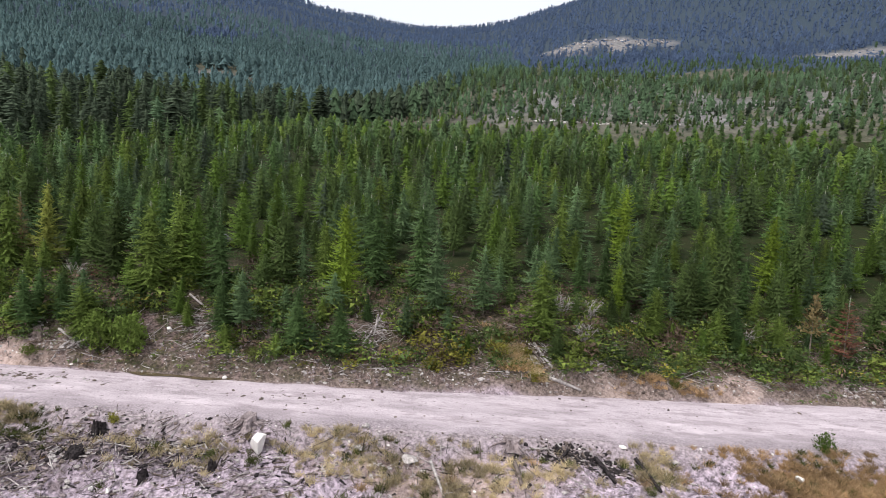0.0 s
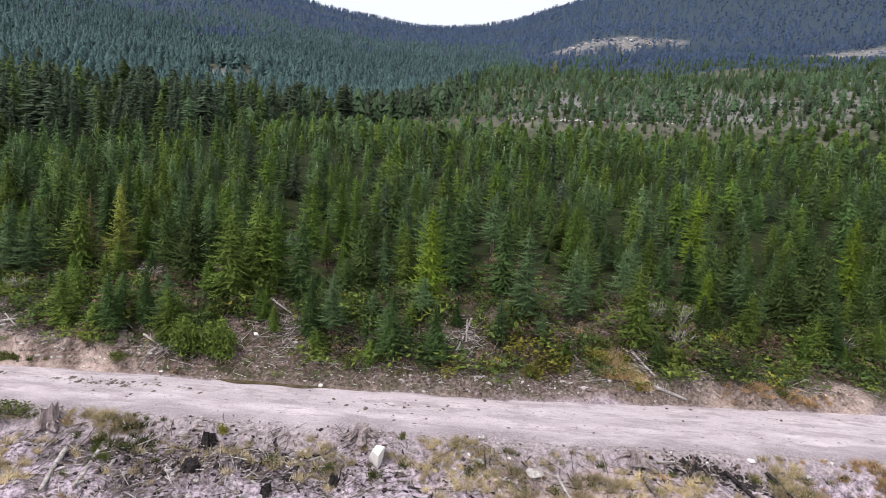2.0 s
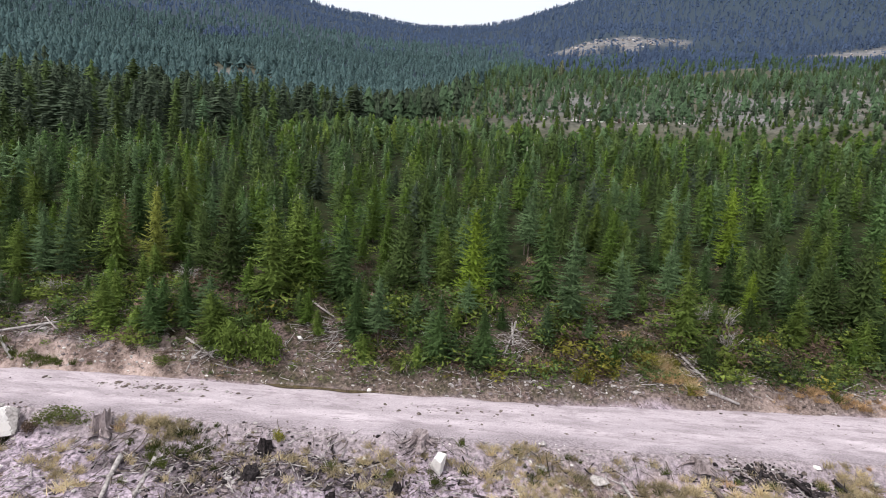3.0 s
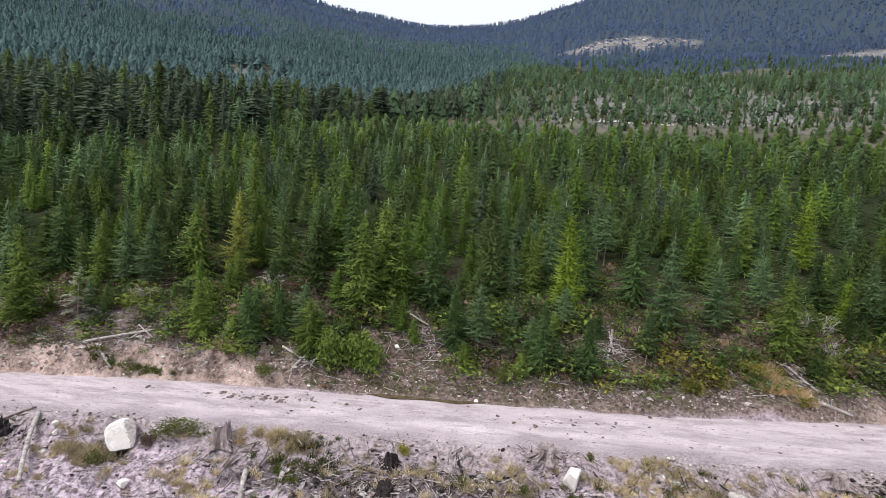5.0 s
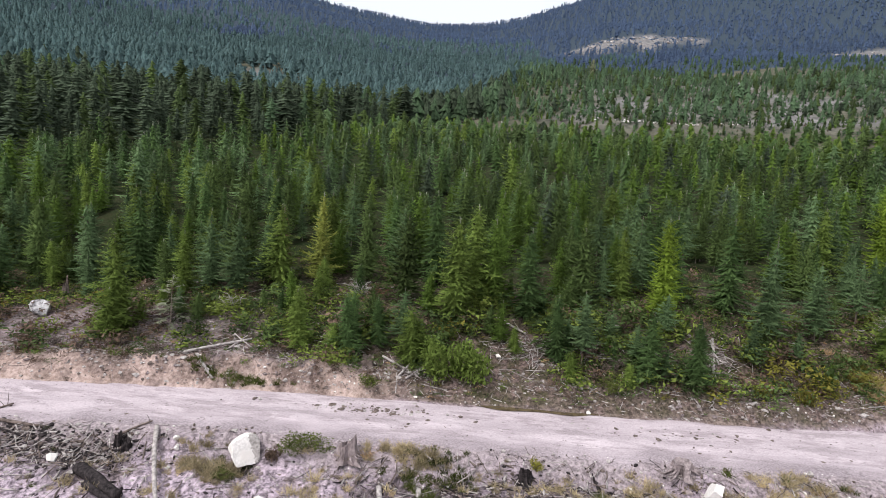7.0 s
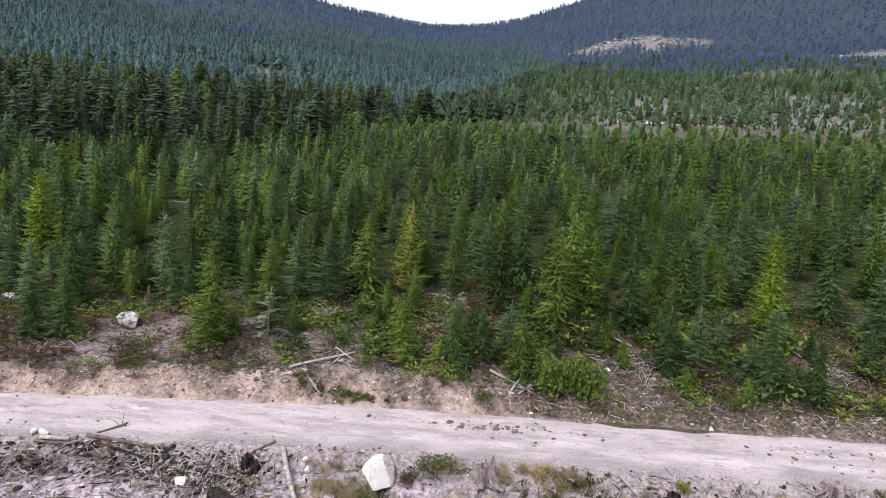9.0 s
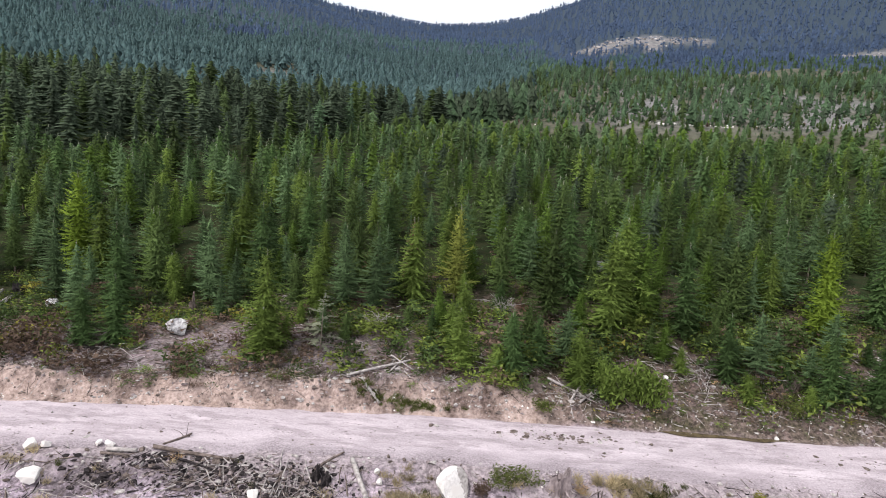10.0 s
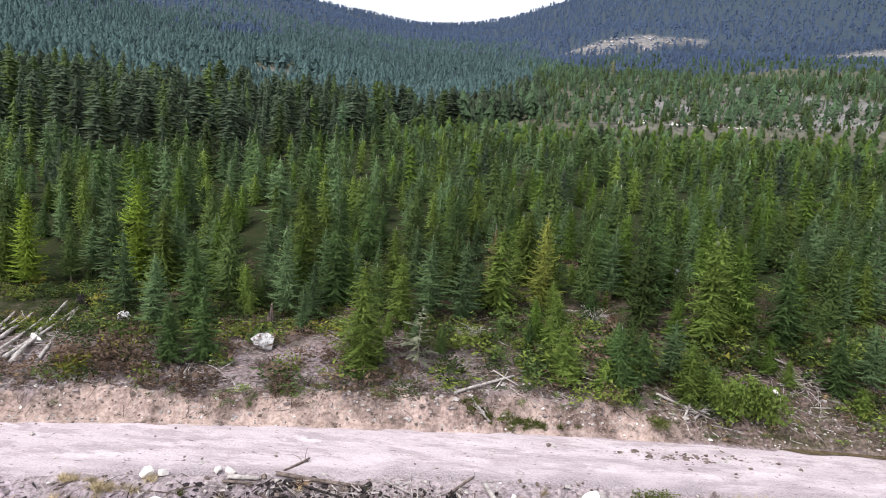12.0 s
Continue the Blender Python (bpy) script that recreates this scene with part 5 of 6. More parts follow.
BARE = "bare grey dead bush with arching branches among the young trees"
for k, (x, y, tall, wide) in enumerate(((6.3, 36.6, 1.6, 2.4), (7.9, 36.6, 1.5, 2.6), (7.4, 34.6, 1.2, 1.8), (-31.0, 33.4, 1.1, 1.6), (-24.2, 35.6, 1.2, 1.6), (17.3, 36.4, 1.4, 1.8))):
    dead_bush(x, y, tall, wide, 300 + k, M_GREY_WOOD, BARE)
for k, (x, y, tall, wide) in enumerate(((-33.1, 29.4, 0.45, 1.2), (-36.9, 29.2, 0.5, 1.2), (-42.6, 29.0, 0.45, 1.2), (-35.2, 29.6, 0.6, 1.3), (-34.6, 30.3, 0.7, 1.4), (-44.6, 30.3, 0.6, 1.2), (-40.9, 30.6, 0.6, 1.3), (-38.4, 29.4, 0.5, 1.1), (-10.0, 31.9, 0.8, 1.2))):
    dead_bush(x, y, tall, wide, 320 + k, M_BROWN_WOOD, "low brown leafless bush on the edge of the bank", 18)
shrub(12.8, 36.2, 1.5, 2.2, LEAF_BROWN, "brown withering shrub between the conifers", 91, 600, 0.045)
shrub(2.1, 36.0, 1.5, 2.0, LEAF_BROWN, "brown withering shrub between the conifers", 92, 600, 0.045)
shrub(-18.4, 38.4, 1.4, 2.0, LEAF_BROWN, "brown withering shrub between the conifers", 93, 600, 0.045)
shrub(-35.6, 31.0, 0.6, 1.8, LEAF, "low olive shrub above the cut bank", 94, 600)
shrub(-33.0, 33.2, 0.6, 2.6, BUSH, "low spreading bright green shrub above the bank", 95, 900)
shrub(-30.6, 33.8, 0.7, 2.4, BUSH, "low spreading bright green shrub above the bank", 96, 900)
shrub(-27.6, 33.4, 0.7, 2.4, BUSH, "low spreading bright green shrub above the bank", 97, 900)
shrub(-47.5, 33.0, 0.5, 1.6, LEAF_BROWN, "low brown shrub above the cut bank", 98, 500)
shrub(-17.8, 29.95, 2.3, 2.6, CEDAR, "wide rounded bright green bush beside the road", 99, 1500, 0.10)
shrub(-10.6, 30.6, 0.7, 1.3, LEAF, "small dark green shrub on the bank", 73)
shrub(-22.4, 29.3, 0.5, 1.4, LEAF, "low green shrub at the foot of the cut bank", 74)
shrub(-24.01, 24.19, 0.75, 1.9, LEAF, "olive and russet shrub beside the white boulder", 75, 700)
shrub(-25.16, 23.84, 0.6, 0.8, LEAF_BROWN, "orange-brown shrub beside the white boulder", 76)
shrub(-26.62, 22.73, 0.5, 0.9, LEAF, "low green shrub on the ash-grey slope", 77)
shrub(-14.51, 24.29, 0.5, 0.7, LEAF_YELLOW, "small pale flowering shrub beside a charred stump", 78)
shrub(-9.72, 23.28, 0.4, 0.6, LEAF, "small bright green shrub near the white boulder", 79)
shrub(-7.78, 23.13, 0.45, 0.7, LEAF, "small green shrub below the white boulder", 80)
shrub(17.28, 27.06, 1.0, 0.9, LARCH, "bright green young shrub in russet grass", 81)
shrub(2.3, 32.6, 0.9, 1.8, LEAF_YELLOW, "yellow-green shrub on the grassy bank", 82, 600)
shrub(-1.2, 31.0, 0.8, 1.0, LEAF_YELLOW, "yellowing shrub on the bank", 83)
shrub(10.4, 33.6, 1.5, 2.2, LEAF_BROWN, "bare-looking brown shrub on the bank", 84, 600, 0.045)
shrub(-13.4, 38.5, 1.5, 2.2, LEAF_BROWN, "bare-looking brown shrub among conifers", 85, 600, 0.045)
shrub(6.8, 33.0, 1.3, 2.0, BUSH, "dark green bushy shrub on the bank", 86, 700)
shrub(13.0, 34.0, 1.2, 2.4, LEAF, "green shrub above the cut bank", 87, 800)

shrub(-23.1, 36.4, 0.4, 1.7, RUST, "rust-red low shrub among the young trees", 88, 500, 0.05)
shrub(-32.5, 37.5, 0.4, 1.6, RUST, "rust-red low shrub among the young trees", 89, 500, 0.05)
shrub(-36.5, 33.6, 0.35, 1.2, RUST, "rust-red low shrub above the cut bank", 90, 350, 0.05)

# dry grass
tufts = [grass_tuft(k) for k in range(5)]
gx_, gy_, gm_ = [], [], []
for n, cx, cy, rx_, ry_, m in ((190, 0.2, 23.4, 6.0, 1.9, 0), (70, -4.2, 24.3, 2.4, 1.2, 0), (20, -12.3, 23.4, 2.2, 1.0, 0), (12, -15.8, 23.2, 1.4, 0.7, 0), (16, -18.9, 24.4, 0.5, 0.3, 0), (900, 17.0, 25.1, 4.8, 1.7, 1), (60, 9.2, 24.8, 1.2, 1.2, 0), (90, -27.4, 23.2, 1.3, 1.0, 0), (40, -10.5, 23.6, 1.6, 1.0, 0), (40, -44.5, 22.8, 1.8, 0.8, 0), (30, -22.5, 22.6, 1.2, 1.4, 0), (40, -18.6, 23.4, 1.6, 1.0, 2), (60, 12.0, 32.0, 3.0, 0.4, 1), (40, -19.5, 24.4, 2.0, 0.6, 0), (50, -29.0, 28.9, 3.0, 0.3, 2)):
    a, b_ = blob(n, cx, cy, rx_, ry_, cr)
    gx_.append(a), gy_.append(b_), gm_.append(np.where(cr.rand(n) < 0.1, 2, m))
a, b_ = cr.uniform(-58, 26, 260), cr.uniform(19, 25, 260)
gx_.append(a), gy_.append(b_), gm_.append(cr.choice(3, 260, p=[0.72, 0.1, 0.18]))
x, y, m = np.concatenate(gx_), np.concatenate(gy_), np.concatenate(gm_)
ok = (y < road_near(x) - 0.1) | (y > road_far(x) + 0.1)
x, y, m = x[ok], y[ok], m[ok]
n = len(x)
wood("dry_grass", "tufts of dry straw and russet grass", tufts, on_ground(x, y, 0.02), cr.uniform(0.2, 0.5, n), cr.uniform(0.9, 1.6, n), cr.randint(0, 5, n), [STRAW, RUSSET, LEAF], m, "grass")

# sticks and slash
def sticks(name, label, x, y, length, rad, mats, pick, up=0.12):
    n = len(x)
    a = cr.uniform(0, 6.28, n)
    w = unit(np.stack([np.cos(a), np.sin(a), cr.normal(0, up, n)], 1))
    half = w * length[:, None] / 2
    p = on_ground(x, y) + np.array([0, 0, 0.03])
    e0, e1 = p - half, p + half
    for e in (e0, e1):
        e[:, 2] = np.maximum(e[:, 2], on_ground(e[:, 0], e[:, 1])[:, 2] - 0.03)
    d = unit(e1 - e0)
    u = unit(np.cross(d, np.array([0.1, 0.2, 1.0])))
    q = np.cross(d, u)
    rings = []
    for t, s in ((0, 1.0), (0.5, 0.85), (1, 0.4)):
        c = e0 + (e1 - e0) * t + (u * cr.normal(0, 0.04, (n, 1)) + q * cr.normal(0, 0.02, (n, 1))) * length[:, None] * (t == 0.5)
        for k in range(4):
            b = k * 1.5708
            rings.append(c + (u * math.cos(b) + q * math.sin(b)) * rad[:, None] * s)
    V = np.stack(rings, 1).reshape(-1, 3)
    f = []
    for k in (0, 1):
        for i in range(4):
            j = (i + 1) % 4
            f += [(k * 4 + i, k * 4 + j, k * 4 + 4 + j), (k * 4 + i, k * 4 + 4 + j, k * 4 + 4 + i)]
    f += [(0, 2, 1), (0, 3, 2), (8, 9, 10), (8, 10, 11)]
    f = np.array(f)
    F = (f[None] + (np.arange(n) * 12)[:, None, None]).reshape(-1, 3)
    ob = new(name, mesh_of(name, V, F, mats, np.repeat(pick, len(f))))
    return tagged(ob, label, "sticks", kind="stuff")


# grey slash over the slope below the road
n = 3600
x, y = cr.uniform(-60, 10, n), cr.uniform(18.6, 25.2, n)
ok = (y < road_near(x) - 0.15) & (cr.rand(n) < 0.25 + 0.75 * smooth(-0.2, 0.5, vnoise(x, y, 3.0, 62)))
x, y = x[ok], y[ok]
n = len(x)
sticks("slash", "grey sticks and branches strewn over the logged slope", x, y, cr.uniform(0.25, 1.3, n) ** 1.3, cr.uniform(0.008, 0.030, n), [G, B, C], cr.choice(3, n, p=[0.6, 0.34, 0.06]))
# short broken chips of wood and bark
n = 3200
x, y = cr.uniform(-60, 14, n), cr.uniform(18.6, 25.2, n)
ok = (y < road_near(x) - 0.3) & (cr.rand(n) < 0.15 + 0.85 * smooth(-0.1, 0.4, vnoise(x, y, 2.2, 64)))
x, y = x[ok], y[ok]
n = len(x)
sticks("wood_chips", "broken chips of dark and bleached wood on the ash-grey slope", x, y, cr.uniform(0.12, 0.5, n), cr.uniform(0.015, 0.06, n), [G, B, C], cr.choice(3, n, p=[0.42, 0.33, 0.25]), 0.3)
# brown slash on the bank and among the first trees
n = 2600
x = cr.uniform(-62, 30, n)
b = 0.7 + np.abs(cr.normal(0, 1, n)) * 3.5
ok = ~((x < -22) & (b < 1.3)) & (cr.rand(n) < 0.2 + 0.8 * smooth(-0.2, 0.5, vnoise(x, b, 2.6, 63)))
x, b = x[ok], b[ok]
y = road_far(x) + b
n = len(x)
sticks("slash", "brown and bleached slash lying on the bank", x, y, cr.uniform(0.3, 1.7, n), cr.uniform(0.009, 0.035, n), [G, B], cr.choice(2, n, p=[0.45, 0.55]), 0.22)
# concentrated heaps of bleached branches
xs_, ys_ = [], []
for k, cx, cy, rx_, ry_ in ((210, -14.6, 32.6, 2.2, 1.4), (130, -11.0, 33.2, 1.5, 1.2), (70, -20.4, 30.6, 0.9, 0.7), (90, -4.6, 33.2, 1.0, 1.3), (60, 4.8, 32.8, 0.8, 1.0), (60, 9.6, 32.9, 0.8, 0.8), (70, -52.5, 31.0, 2.0, 2.0), (40, -44.0, 29.3, 0.8, 1.2), (40, 19.5, 40.0, 1.2, 0.8), (60, -9.0, 37.5, 1.3, 1.0), (50, -24.5, 36.5, 1.6, 1.2), (60, -37.5, 37.5, 1.6, 1.0)):
    a, b_ = blob(k, cx, cy, rx_, ry_, cr)
    xs_.append(a), ys_.append(b_)
x, y = np.concatenate(xs_), np.concatenate(ys_)
ok = y > road_far(x) + 0.2
x, y = x[ok], y[ok]
n = len(x)
sticks("slash_heap", "heaps of bleached grey branches between the young trees", x, y, cr.uniform(0.4, 1.5, n), cr.uniform(0.009, 0.030, n), [G, B], cr.choice(2, n, p=[0.6, 0.4]), 0.30)

# charred and broken branches heaped on the burnt patches
xs_, ys_ = [], []
for k, cx, cy, rx_, ry_ in ((260, -12.7, 23.2, 5.0, 1.4), (160, -16.5, 22.2, 3.2, 1.6), (90, 5.6, 25.1, 1.8, 0.6), (330, -35.2, 23.4, 4.6, 1.1), (120, -32.0, 22.9, 2.0, 1.2), (70, -39.5, 22.4, 2.2, 0.8), (50, -20.8, 23.4, 1.6, 0.8)):
    a, b_ = blob(int(k * 0.7), cx, cy, rx_, ry_, cr)
    xs_.append(a), ys_.append(b_)
x, y = np.concatenate(xs_), np.concatenate(ys_)
ok = y < road_near(x) - 0.3
x, y = x[ok], y[ok]
n = len(x)
sticks("burnt_slash", "charred and broken branches heaped on burnt ground", x, y, 0.12 + 0.9 * cr.rand(n) ** 2, cr.uniform(0.010, 0.04, n), [C, B, G], cr.choice(3, n, p=[0.24, 0.44, 0.32]), 0.35)

# stones and charred lumps
rocks = [rock_shape(200 + k, False, 0) for k in range(8)]
n = 2600
x, y = cr.uniform(-60, 28, n), cr.uniform(18.4, 26.5, n)
ok = (y < road_near(x) + 0.35)
x, y = x[ok], y[ok]
n = len(x)
t = 0.015 + 0.045 * cr.rand(n) ** 2.5 + 0.06 * (cr.rand(n) < 0.05)
wood("stones", "pale stones scattered over the ash-grey slope", rocks, on_ground(x, y), t, cr.uniform(1.0, 1.6, n), cr.randint(0, 8, n), [M_STONE, M_WHITE, M_BROWN_WOOD], cr.choice(3, n, p=[0.55, 0.2, 0.25]), "stones")
n = 1300
x = cr.uniform(-62, 28, n)
y = road_far(x) + np.abs(cr.normal(0, 0.8, n)) - 0.12
t = 0.015 + 0.055 * cr.rand(n) ** 3
wood("stones", "pale stones at the foot of the cut bank", rocks, on_ground(x, y), t, cr.uniform(1.0, 1.5, n), cr.randint(0, 8, n), [M_STONE, M_WHITE, M_BROWN_WOOD], cr.choice(3, n, p=[0.55, 0.10, 0.35]), "stones")
xs_, ys_ = [], []
for k, cx, cy, rx_, ry_ in ((420, -12.7, 23.2, 5.5, 1.6), (380, -16.5, 22.0, 3.5, 2.0), (190, 5.6, 25.3, 1.6, 0.6), (90, 7.8, 24.6, 0.8, 0.9), (1000, -35.2, 23.5, 4.4, 1.0), (300, -32.3, 22.9, 2.0, 1.3), (180, -9.0, 22.4, 2.0, 1.2), (250, -20, 22.4, 22, 2.5)):
    a, b_ = blob(int(k * 0.8), cx, cy, rx_, ry_, cr)
    xs_.append(a), ys_.append(b_)
x, y = np.concatenate(xs_), np.concatenate(ys_)
ok = y < road_near(x) - 0.25
x, y = x[ok], y[ok]
n = len(x)
wood("charred_debris", "charred lumps of wood and earth on burnt slash heaps", rocks, on_ground(x, y), 0.012 + 0.06 * cr.rand(n) ** 1.8, cr.uniform(1.0, 2.4, n), cr.randint(0, 8, n), [M_CHAR, M_BROWN_WOOD, M_ASH_WOOD, M_STONE], cr.choice(4, n, p=[0.38, 0.14, 0.36, 0.12]), "debris")

# dark clods and loose stones along the wheel tracks
n = 520
x = cr.uniform(-58, 28, n)
v = np.where(cr.rand(n) < 0.65, cr.choice([0.25, 0.46, 0.72], n) + cr.normal(0, 0.05, n), cr.rand(n))
ok = cr.rand(n) < 0.15 + 0.85 * smooth(0.0, 0.5, vnoise(x, v * 9, 3.5, 66))
x, v = x[ok], np.clip(v[ok], 0.05, 0.97)
y = road_near(x) + (road_far(x) - road_near(x)) * v
a, b_ = blob(330, -21.5, 27.5, 3.6, 0.8, cr)
x, y = np.append(x, a), np.append(y, b_)
a, b_ = blob(90, -8.0, 27.6, 4.0, 0.8, cr)
x, y = np.append(x, a), np.append(y, b_)
n = len(x)
wood("road_clods", "dark clods and stones lying on the gravel road", rocks, on_ground(x, y), 0.018 + 0.045 * cr.rand(n) ** 2, cr.uniform(1.0, 2.6, n), cr.randint(0, 8, n), [M_BROWN_WOOD, M_STONE], cr.choice(2, n, p=[0.7, 0.3]), "stones")

# bleached rocks and stacked butts along the edge of the far clearing
n = 90
x = np.concatenate([cr.normal(23, 8, 60), cr.uniform(-18, 40, 30)])
y = 142.0 + cr.uniform(-0.8, 1.4, n)
wood("stones", "white rocks along the edge of the far clearing", rocks, on_ground(x, y), cr.uniform(0.08, 0.22, n), cr.uniform(1.0, 2.6, n), cr.randint(0, 8, n), [M_WHITE, M_STONE], cr.choice(2, n, p=[0.5, 0.5]), "stones")
n = 4200
x, y = cr.uniform(25, 330, n), cr.uniform(415, 585, n)
ok = clearing(x, y) > 0.5
x, y = x[ok], y[ok]
n = len(x)
wood("stones", "pale stumps and rocks strewn over the far clearings", rocks, on_ground(x, y), cr.uniform(0.3, 1.0, n), cr.uniform(0.9, 2.0, n), cr.randint(0, 8, n), [M_WHITE, M_STONE, M_GREY_WOOD, FAR], cr.choice(4, n, p=[0.04, 0.20, 0.28, 0.48]), "stones")

# low brush between the regrowth on the open slope
n = 5600
x, y = cr.uniform(-25, 230, n), np.where(cr.rand(n) < 0.4, cr.uniform(130, 162, n), cr.uniform(141, 262, n))
ok = (x > -20 + (y - 140) * 0.1) & (x < 8 + y * 0.8)
x, y = x[ok], y[ok]
n = len(x)
wood("brush", "dull olive and brown brush on the open logged slope", [tiered(640 + k, 1.0, 0.55, 0.5, 0.0, 3, 5, 0.6, ragged=0.5) for k in range(8)], on_ground(x, y), 0.3 + 0.8 * cr.rand(n) ** 2, cr.uniform(0.8, 1.5, n), cr.randint(0, 8, n), [OLD, DULL, LEAF_BROWN, OLIVE], cr.choice(4, n, p=[0.12, 0.64, 0.06, 0.18]), "shrubs")

# golden grass fanning down the bank
n = 280
x, y = blob(n, 3.0, 32.5, 1.0, 1.4, cr)
x = x + (33.0 - y) * 0.5
ok = y > road_far(x) + 0.25
x, y = x[ok], y[ok]
n = len(x)
wood("dry_grass", "golden dry grass fanning down the bank", tufts, on_ground(x, y, 0.02), cr.uniform(0.25, 0.6, n), cr.uniform(1.0, 1.6, n), cr.randint(0, 5, n), [STRAW, RUSSET, LEAF_YELLOW], cr.choice(3, n, p=[0.45, 0.25, 0.30]), "grass")
# sod and scrub hanging over the lip of the cut, with roots
n = 420
x = cr.uniform(-60, -21, n)
y = road_far(x) + cr.uniform(0.55, 1.7, n)
ok = cr.rand(n) < 0.2 + 0.8 * smooth(-0.1, 0.4, vnoise(x, 0 * x, 2.4, 67))
x, y = x[ok], y[ok]
n = len(x)
wood("undergrowth", "brown and olive scrub hanging over the lip of the cut", bushes, on_ground(x, y, 0.06), cr.uniform(0.2, 0.6, n), cr.uniform(1.0, 1.9, n), cr.randint(0, 6, n), [LEAF_BROWN, PINE, CEDAR], cr.choice(3, n, p=[0.5, 0.25, 0.25]), "shrubs")
n = 420
x = cr.uniform(-60, -20, n)
y = road_far(x) + cr.uniform(0.2, 1.6, n)
sticks("slash", "roots and twigs sticking out of the cut bank", x, y, cr.uniform(0.2, 0.9, n), cr.uniform(0.006, 0.020, n), [G, B], cr.choice(2, n, p=[0.35, 0.65]), 0.5)
n = 420
x = cr.uniform(-60, -20, n)
y = road_far(x) + np.abs(cr.normal(0, 0.55, n))
wood("stones", "pale stones set in the face of the cut bank", rocks, on_ground(x, y), 0.02 + 0.06 * cr.rand(n) ** 2, cr.uniform(1.0, 1.5, n), cr.randint(0, 8, n), [M_STONE, M_WHITE, M_BROWN_WOOD], cr.choice(3, n, p=[0.6, 0.06, 0.34]), "stones")

# fine rubble: crumbs of earth, bark and stone that roughen the ash slope and the bank
n = 5200
x, y = cr.uniform(-60, 26, n), cr.uniform(18.4, 25.8, n)
ok = (y < road_near(x) + 0.2) & (cr.rand(n) < 0.25 + 0.75 * smooth(-0.2, 0.35, vnoise(x, y, 1.7, 69)))
x, y = x[ok], y[ok]
n = len(x)
wood("rubble", "crumbs of grey earth, bark and stone on the ash slope", rocks, on_ground(x, y), 0.02 + 0.06 * cr.rand(n) ** 2, cr.uniform(1.0, 2.2, n), cr.randint(0, 8, n), [M_STONE, M_BROWN_WOOD, M_ASH_WOOD, M_CHAR], cr.choice(4, n, p=[0.28, 0.25, 0.40, 0.07]), "rubble")
n = 2600
x = cr.uniform(-62, 28, n)
b = np.abs(cr.normal(0, 1.1, n)) + 0.1
ok = cr.rand(n) < 0.25 + 0.75 * smooth(-0.2, 0.35, vnoise(x, b, 1.7, 70))
x, b = x[ok], b[ok]
n = len(x)
wood("rubble", "clods of brown earth and grey stones on the bank", rocks, on_ground(x, road_far(x) + b), 0.02 + 0.075 * cr.rand(n) ** 2, cr.uniform(1.0, 2.0, n), cr.randint(0, 8, n), [M_STONE, M_BROWN_WOOD, M_ASH_WOOD], cr.choice(3, n, p=[0.40, 0.24, 0.36]), "rubble")
n = 3000
x = cr.uniform(-62, 30, n)
b = np.abs(cr.normal(0, 1.8, n)) + 0.3
ok = ~((x < -23) & (b < 0.9))
x, b = x[ok], b[ok]
n = len(x)
sticks("wood_chips", "short broken sticks and bark littering the bank", x, road_far(x) + b, cr.uniform(0.12, 0.6, n), cr.uniform(0.008, 0.028, n), [G, B], cr.choice(2, n, p=[0.5, 0.5]), 0.35)

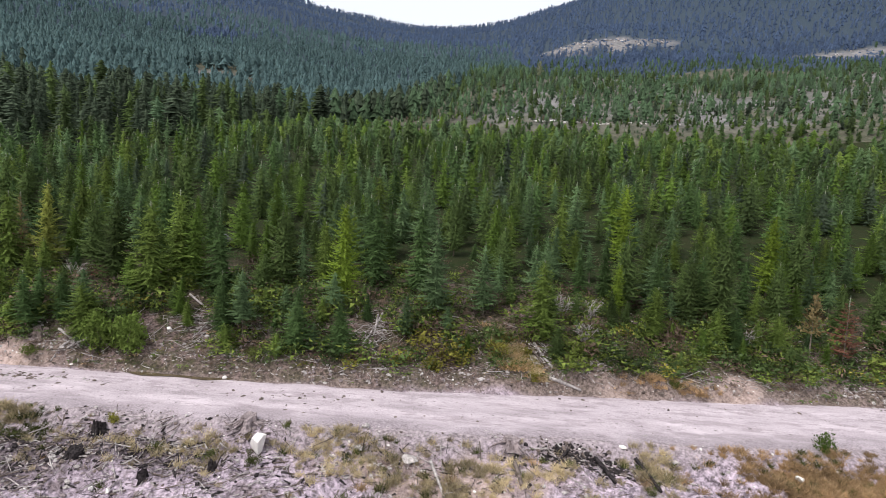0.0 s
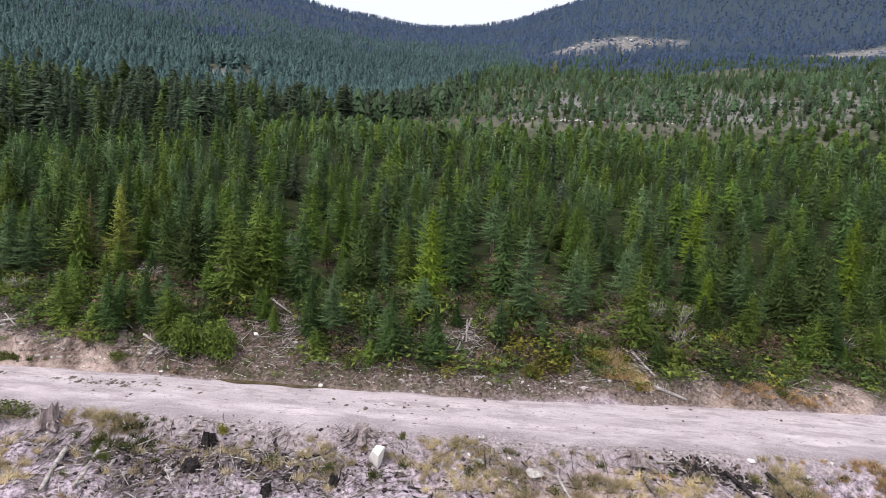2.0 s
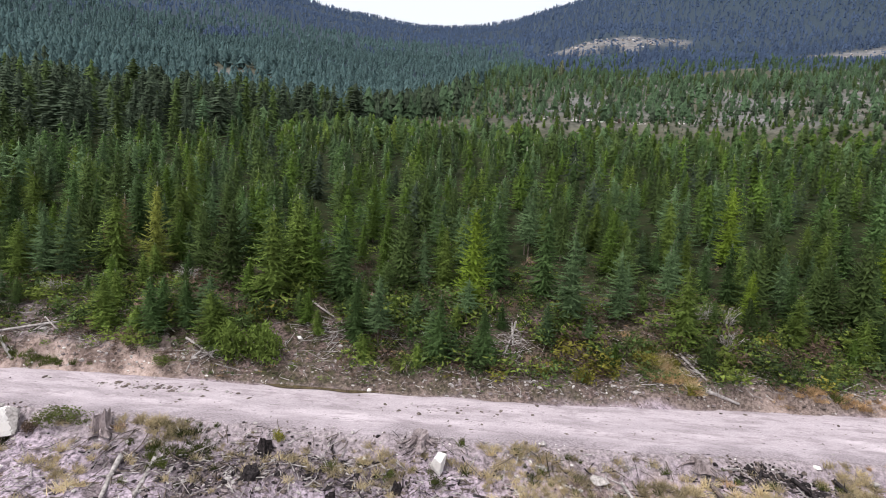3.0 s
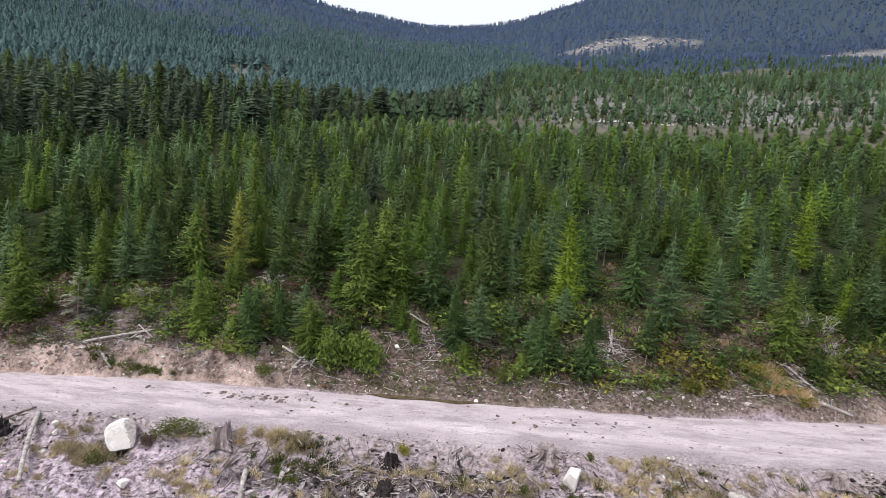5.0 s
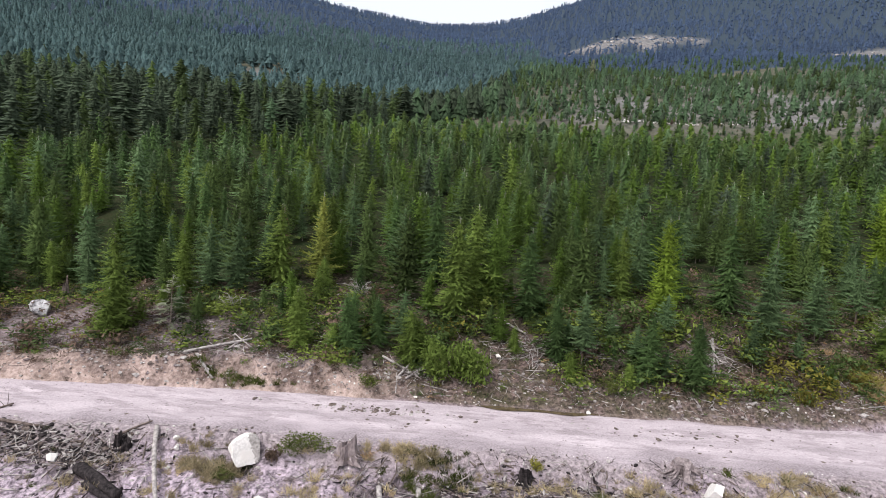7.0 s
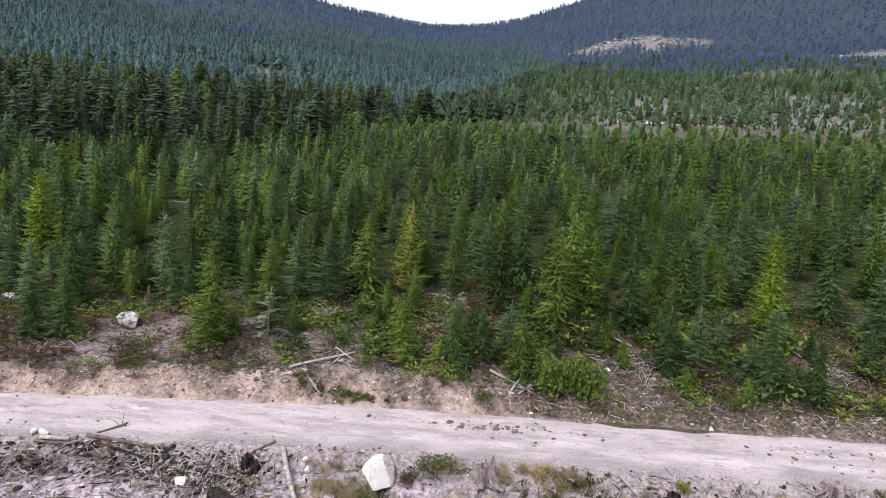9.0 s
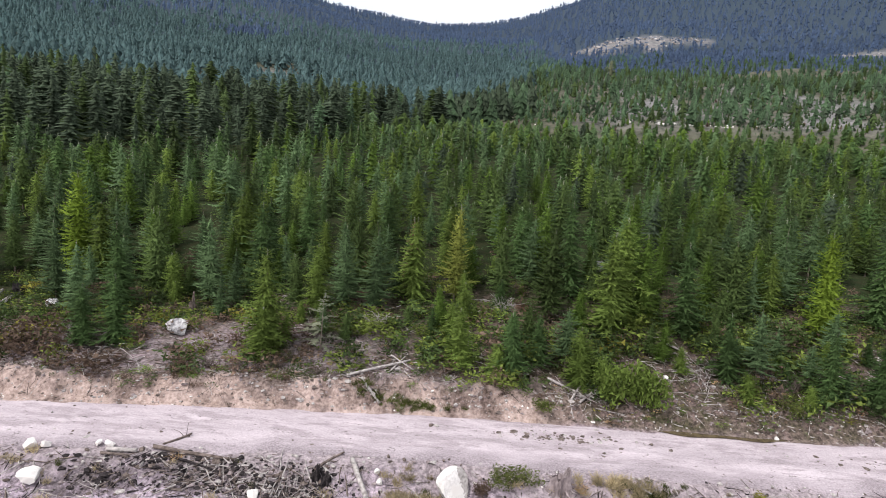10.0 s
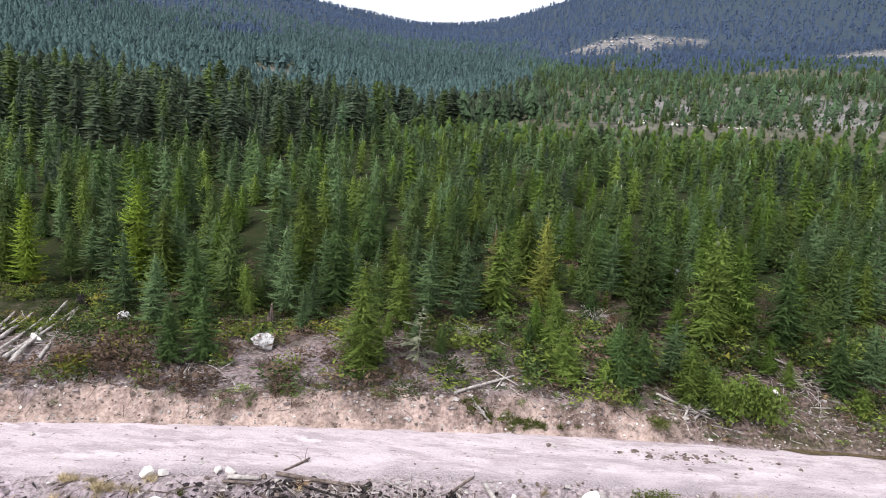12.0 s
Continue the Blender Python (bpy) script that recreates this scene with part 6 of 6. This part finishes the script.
# fine grey litter: twigs that mat the ash slope, thickest round the old stumps
n = 5200
x, y = cr.uniform(-60, 12, n), cr.uniform(18.6, 25.4, n)
for k, cx, cy, rr_ in ((260, -22.1, 24.0, 1.0), (160, -8.7, 24.7, 0.9), (120, 3.0, 25.2, 0.8), (120, -31.3, 23.4, 0.8), (200, 6.0, 24.5, 1.3)):
    a, b_ = blob(k, cx, cy, rr_ * 1.6, rr_, cr)
    x, y = np.append(x, a), np.append(y, b_)
ok = (y < road_near(x) + 0.15) & (cr.rand(len(x)) < 0.25 + 0.75 * smooth(-0.25, 0.35, vnoise(x, y, 1.9, 71)))
x, y = x[ok], y[ok]
n = len(x)
sticks("twig_litter", "fine grey twigs matted over the ash slope", x, y, 0.08 + 0.6 * cr.rand(n) ** 2, cr.uniform(0.006, 0.018, n), [G, M_ASH_WOOD, B, C], cr.choice(4, n, p=[0.40, 0.26, 0.20, 0.14]), 0.25)

# grey litter over the slope above the high bank
n = 2600
x = cr.uniform(-60, -26, n)
b = 0.9 + np.abs(cr.normal(0, 1, n)) * 3.2
ok = cr.rand(n) < 0.3 + 0.7 * smooth(-0.2, 0.4, vnoise(x, b, 2.1, 72))
x, b = x[ok], b[ok]
n = len(x)
sticks("twig_litter", "grey and brown twigs matted over the slope above the bank", x, road_far(x) + b, 0.15 + 0.9 * cr.rand(n) ** 2, cr.uniform(0.006, 0.022, n), [G, M_ASH_WOOD, B], cr.choice(3, n, p=[0.3, 0.4, 0.3]), 0.25)

# the blackest heaps: charred earth and broken char
xs_, ys_ = [], []
for k, cx, cy, rx_, ry_ in ((330, -35.4, 23.3, 3.8, 0.8), (120, -12.9, 23.2, 3.0, 0.9), (90, -16.6, 22.3, 2.0, 0.9), (230, 5.4, 25.2, 1.5, 0.6), (120, 7.2, 24.6, 1.0, 0.7), (90, -31.3, 23.2, 1.2, 0.8), (90, -39.4, 22.6, 1.6, 0.6)):
    a, b_ = blob(k, cx, cy, rx_, ry_, cr)
    xs_.append(a), ys_.append(b_)
x, y = np.concatenate(xs_), np.concatenate(ys_)
ok = y < road_near(x) - 0.2
x, y = x[ok], y[ok]
n = len(x)
wood("charred_debris", "black char and scorched earth heaped on burnt ground", rocks, on_ground(x, y), 0.02 + 0.075 * cr.rand(n) ** 2, cr.uniform(1.0, 2.4, n), cr.randint(0, 8, n), [M_CHAR, M_BROWN_WOOD], cr.choice(2, n, p=[0.86, 0.14]), "debris")
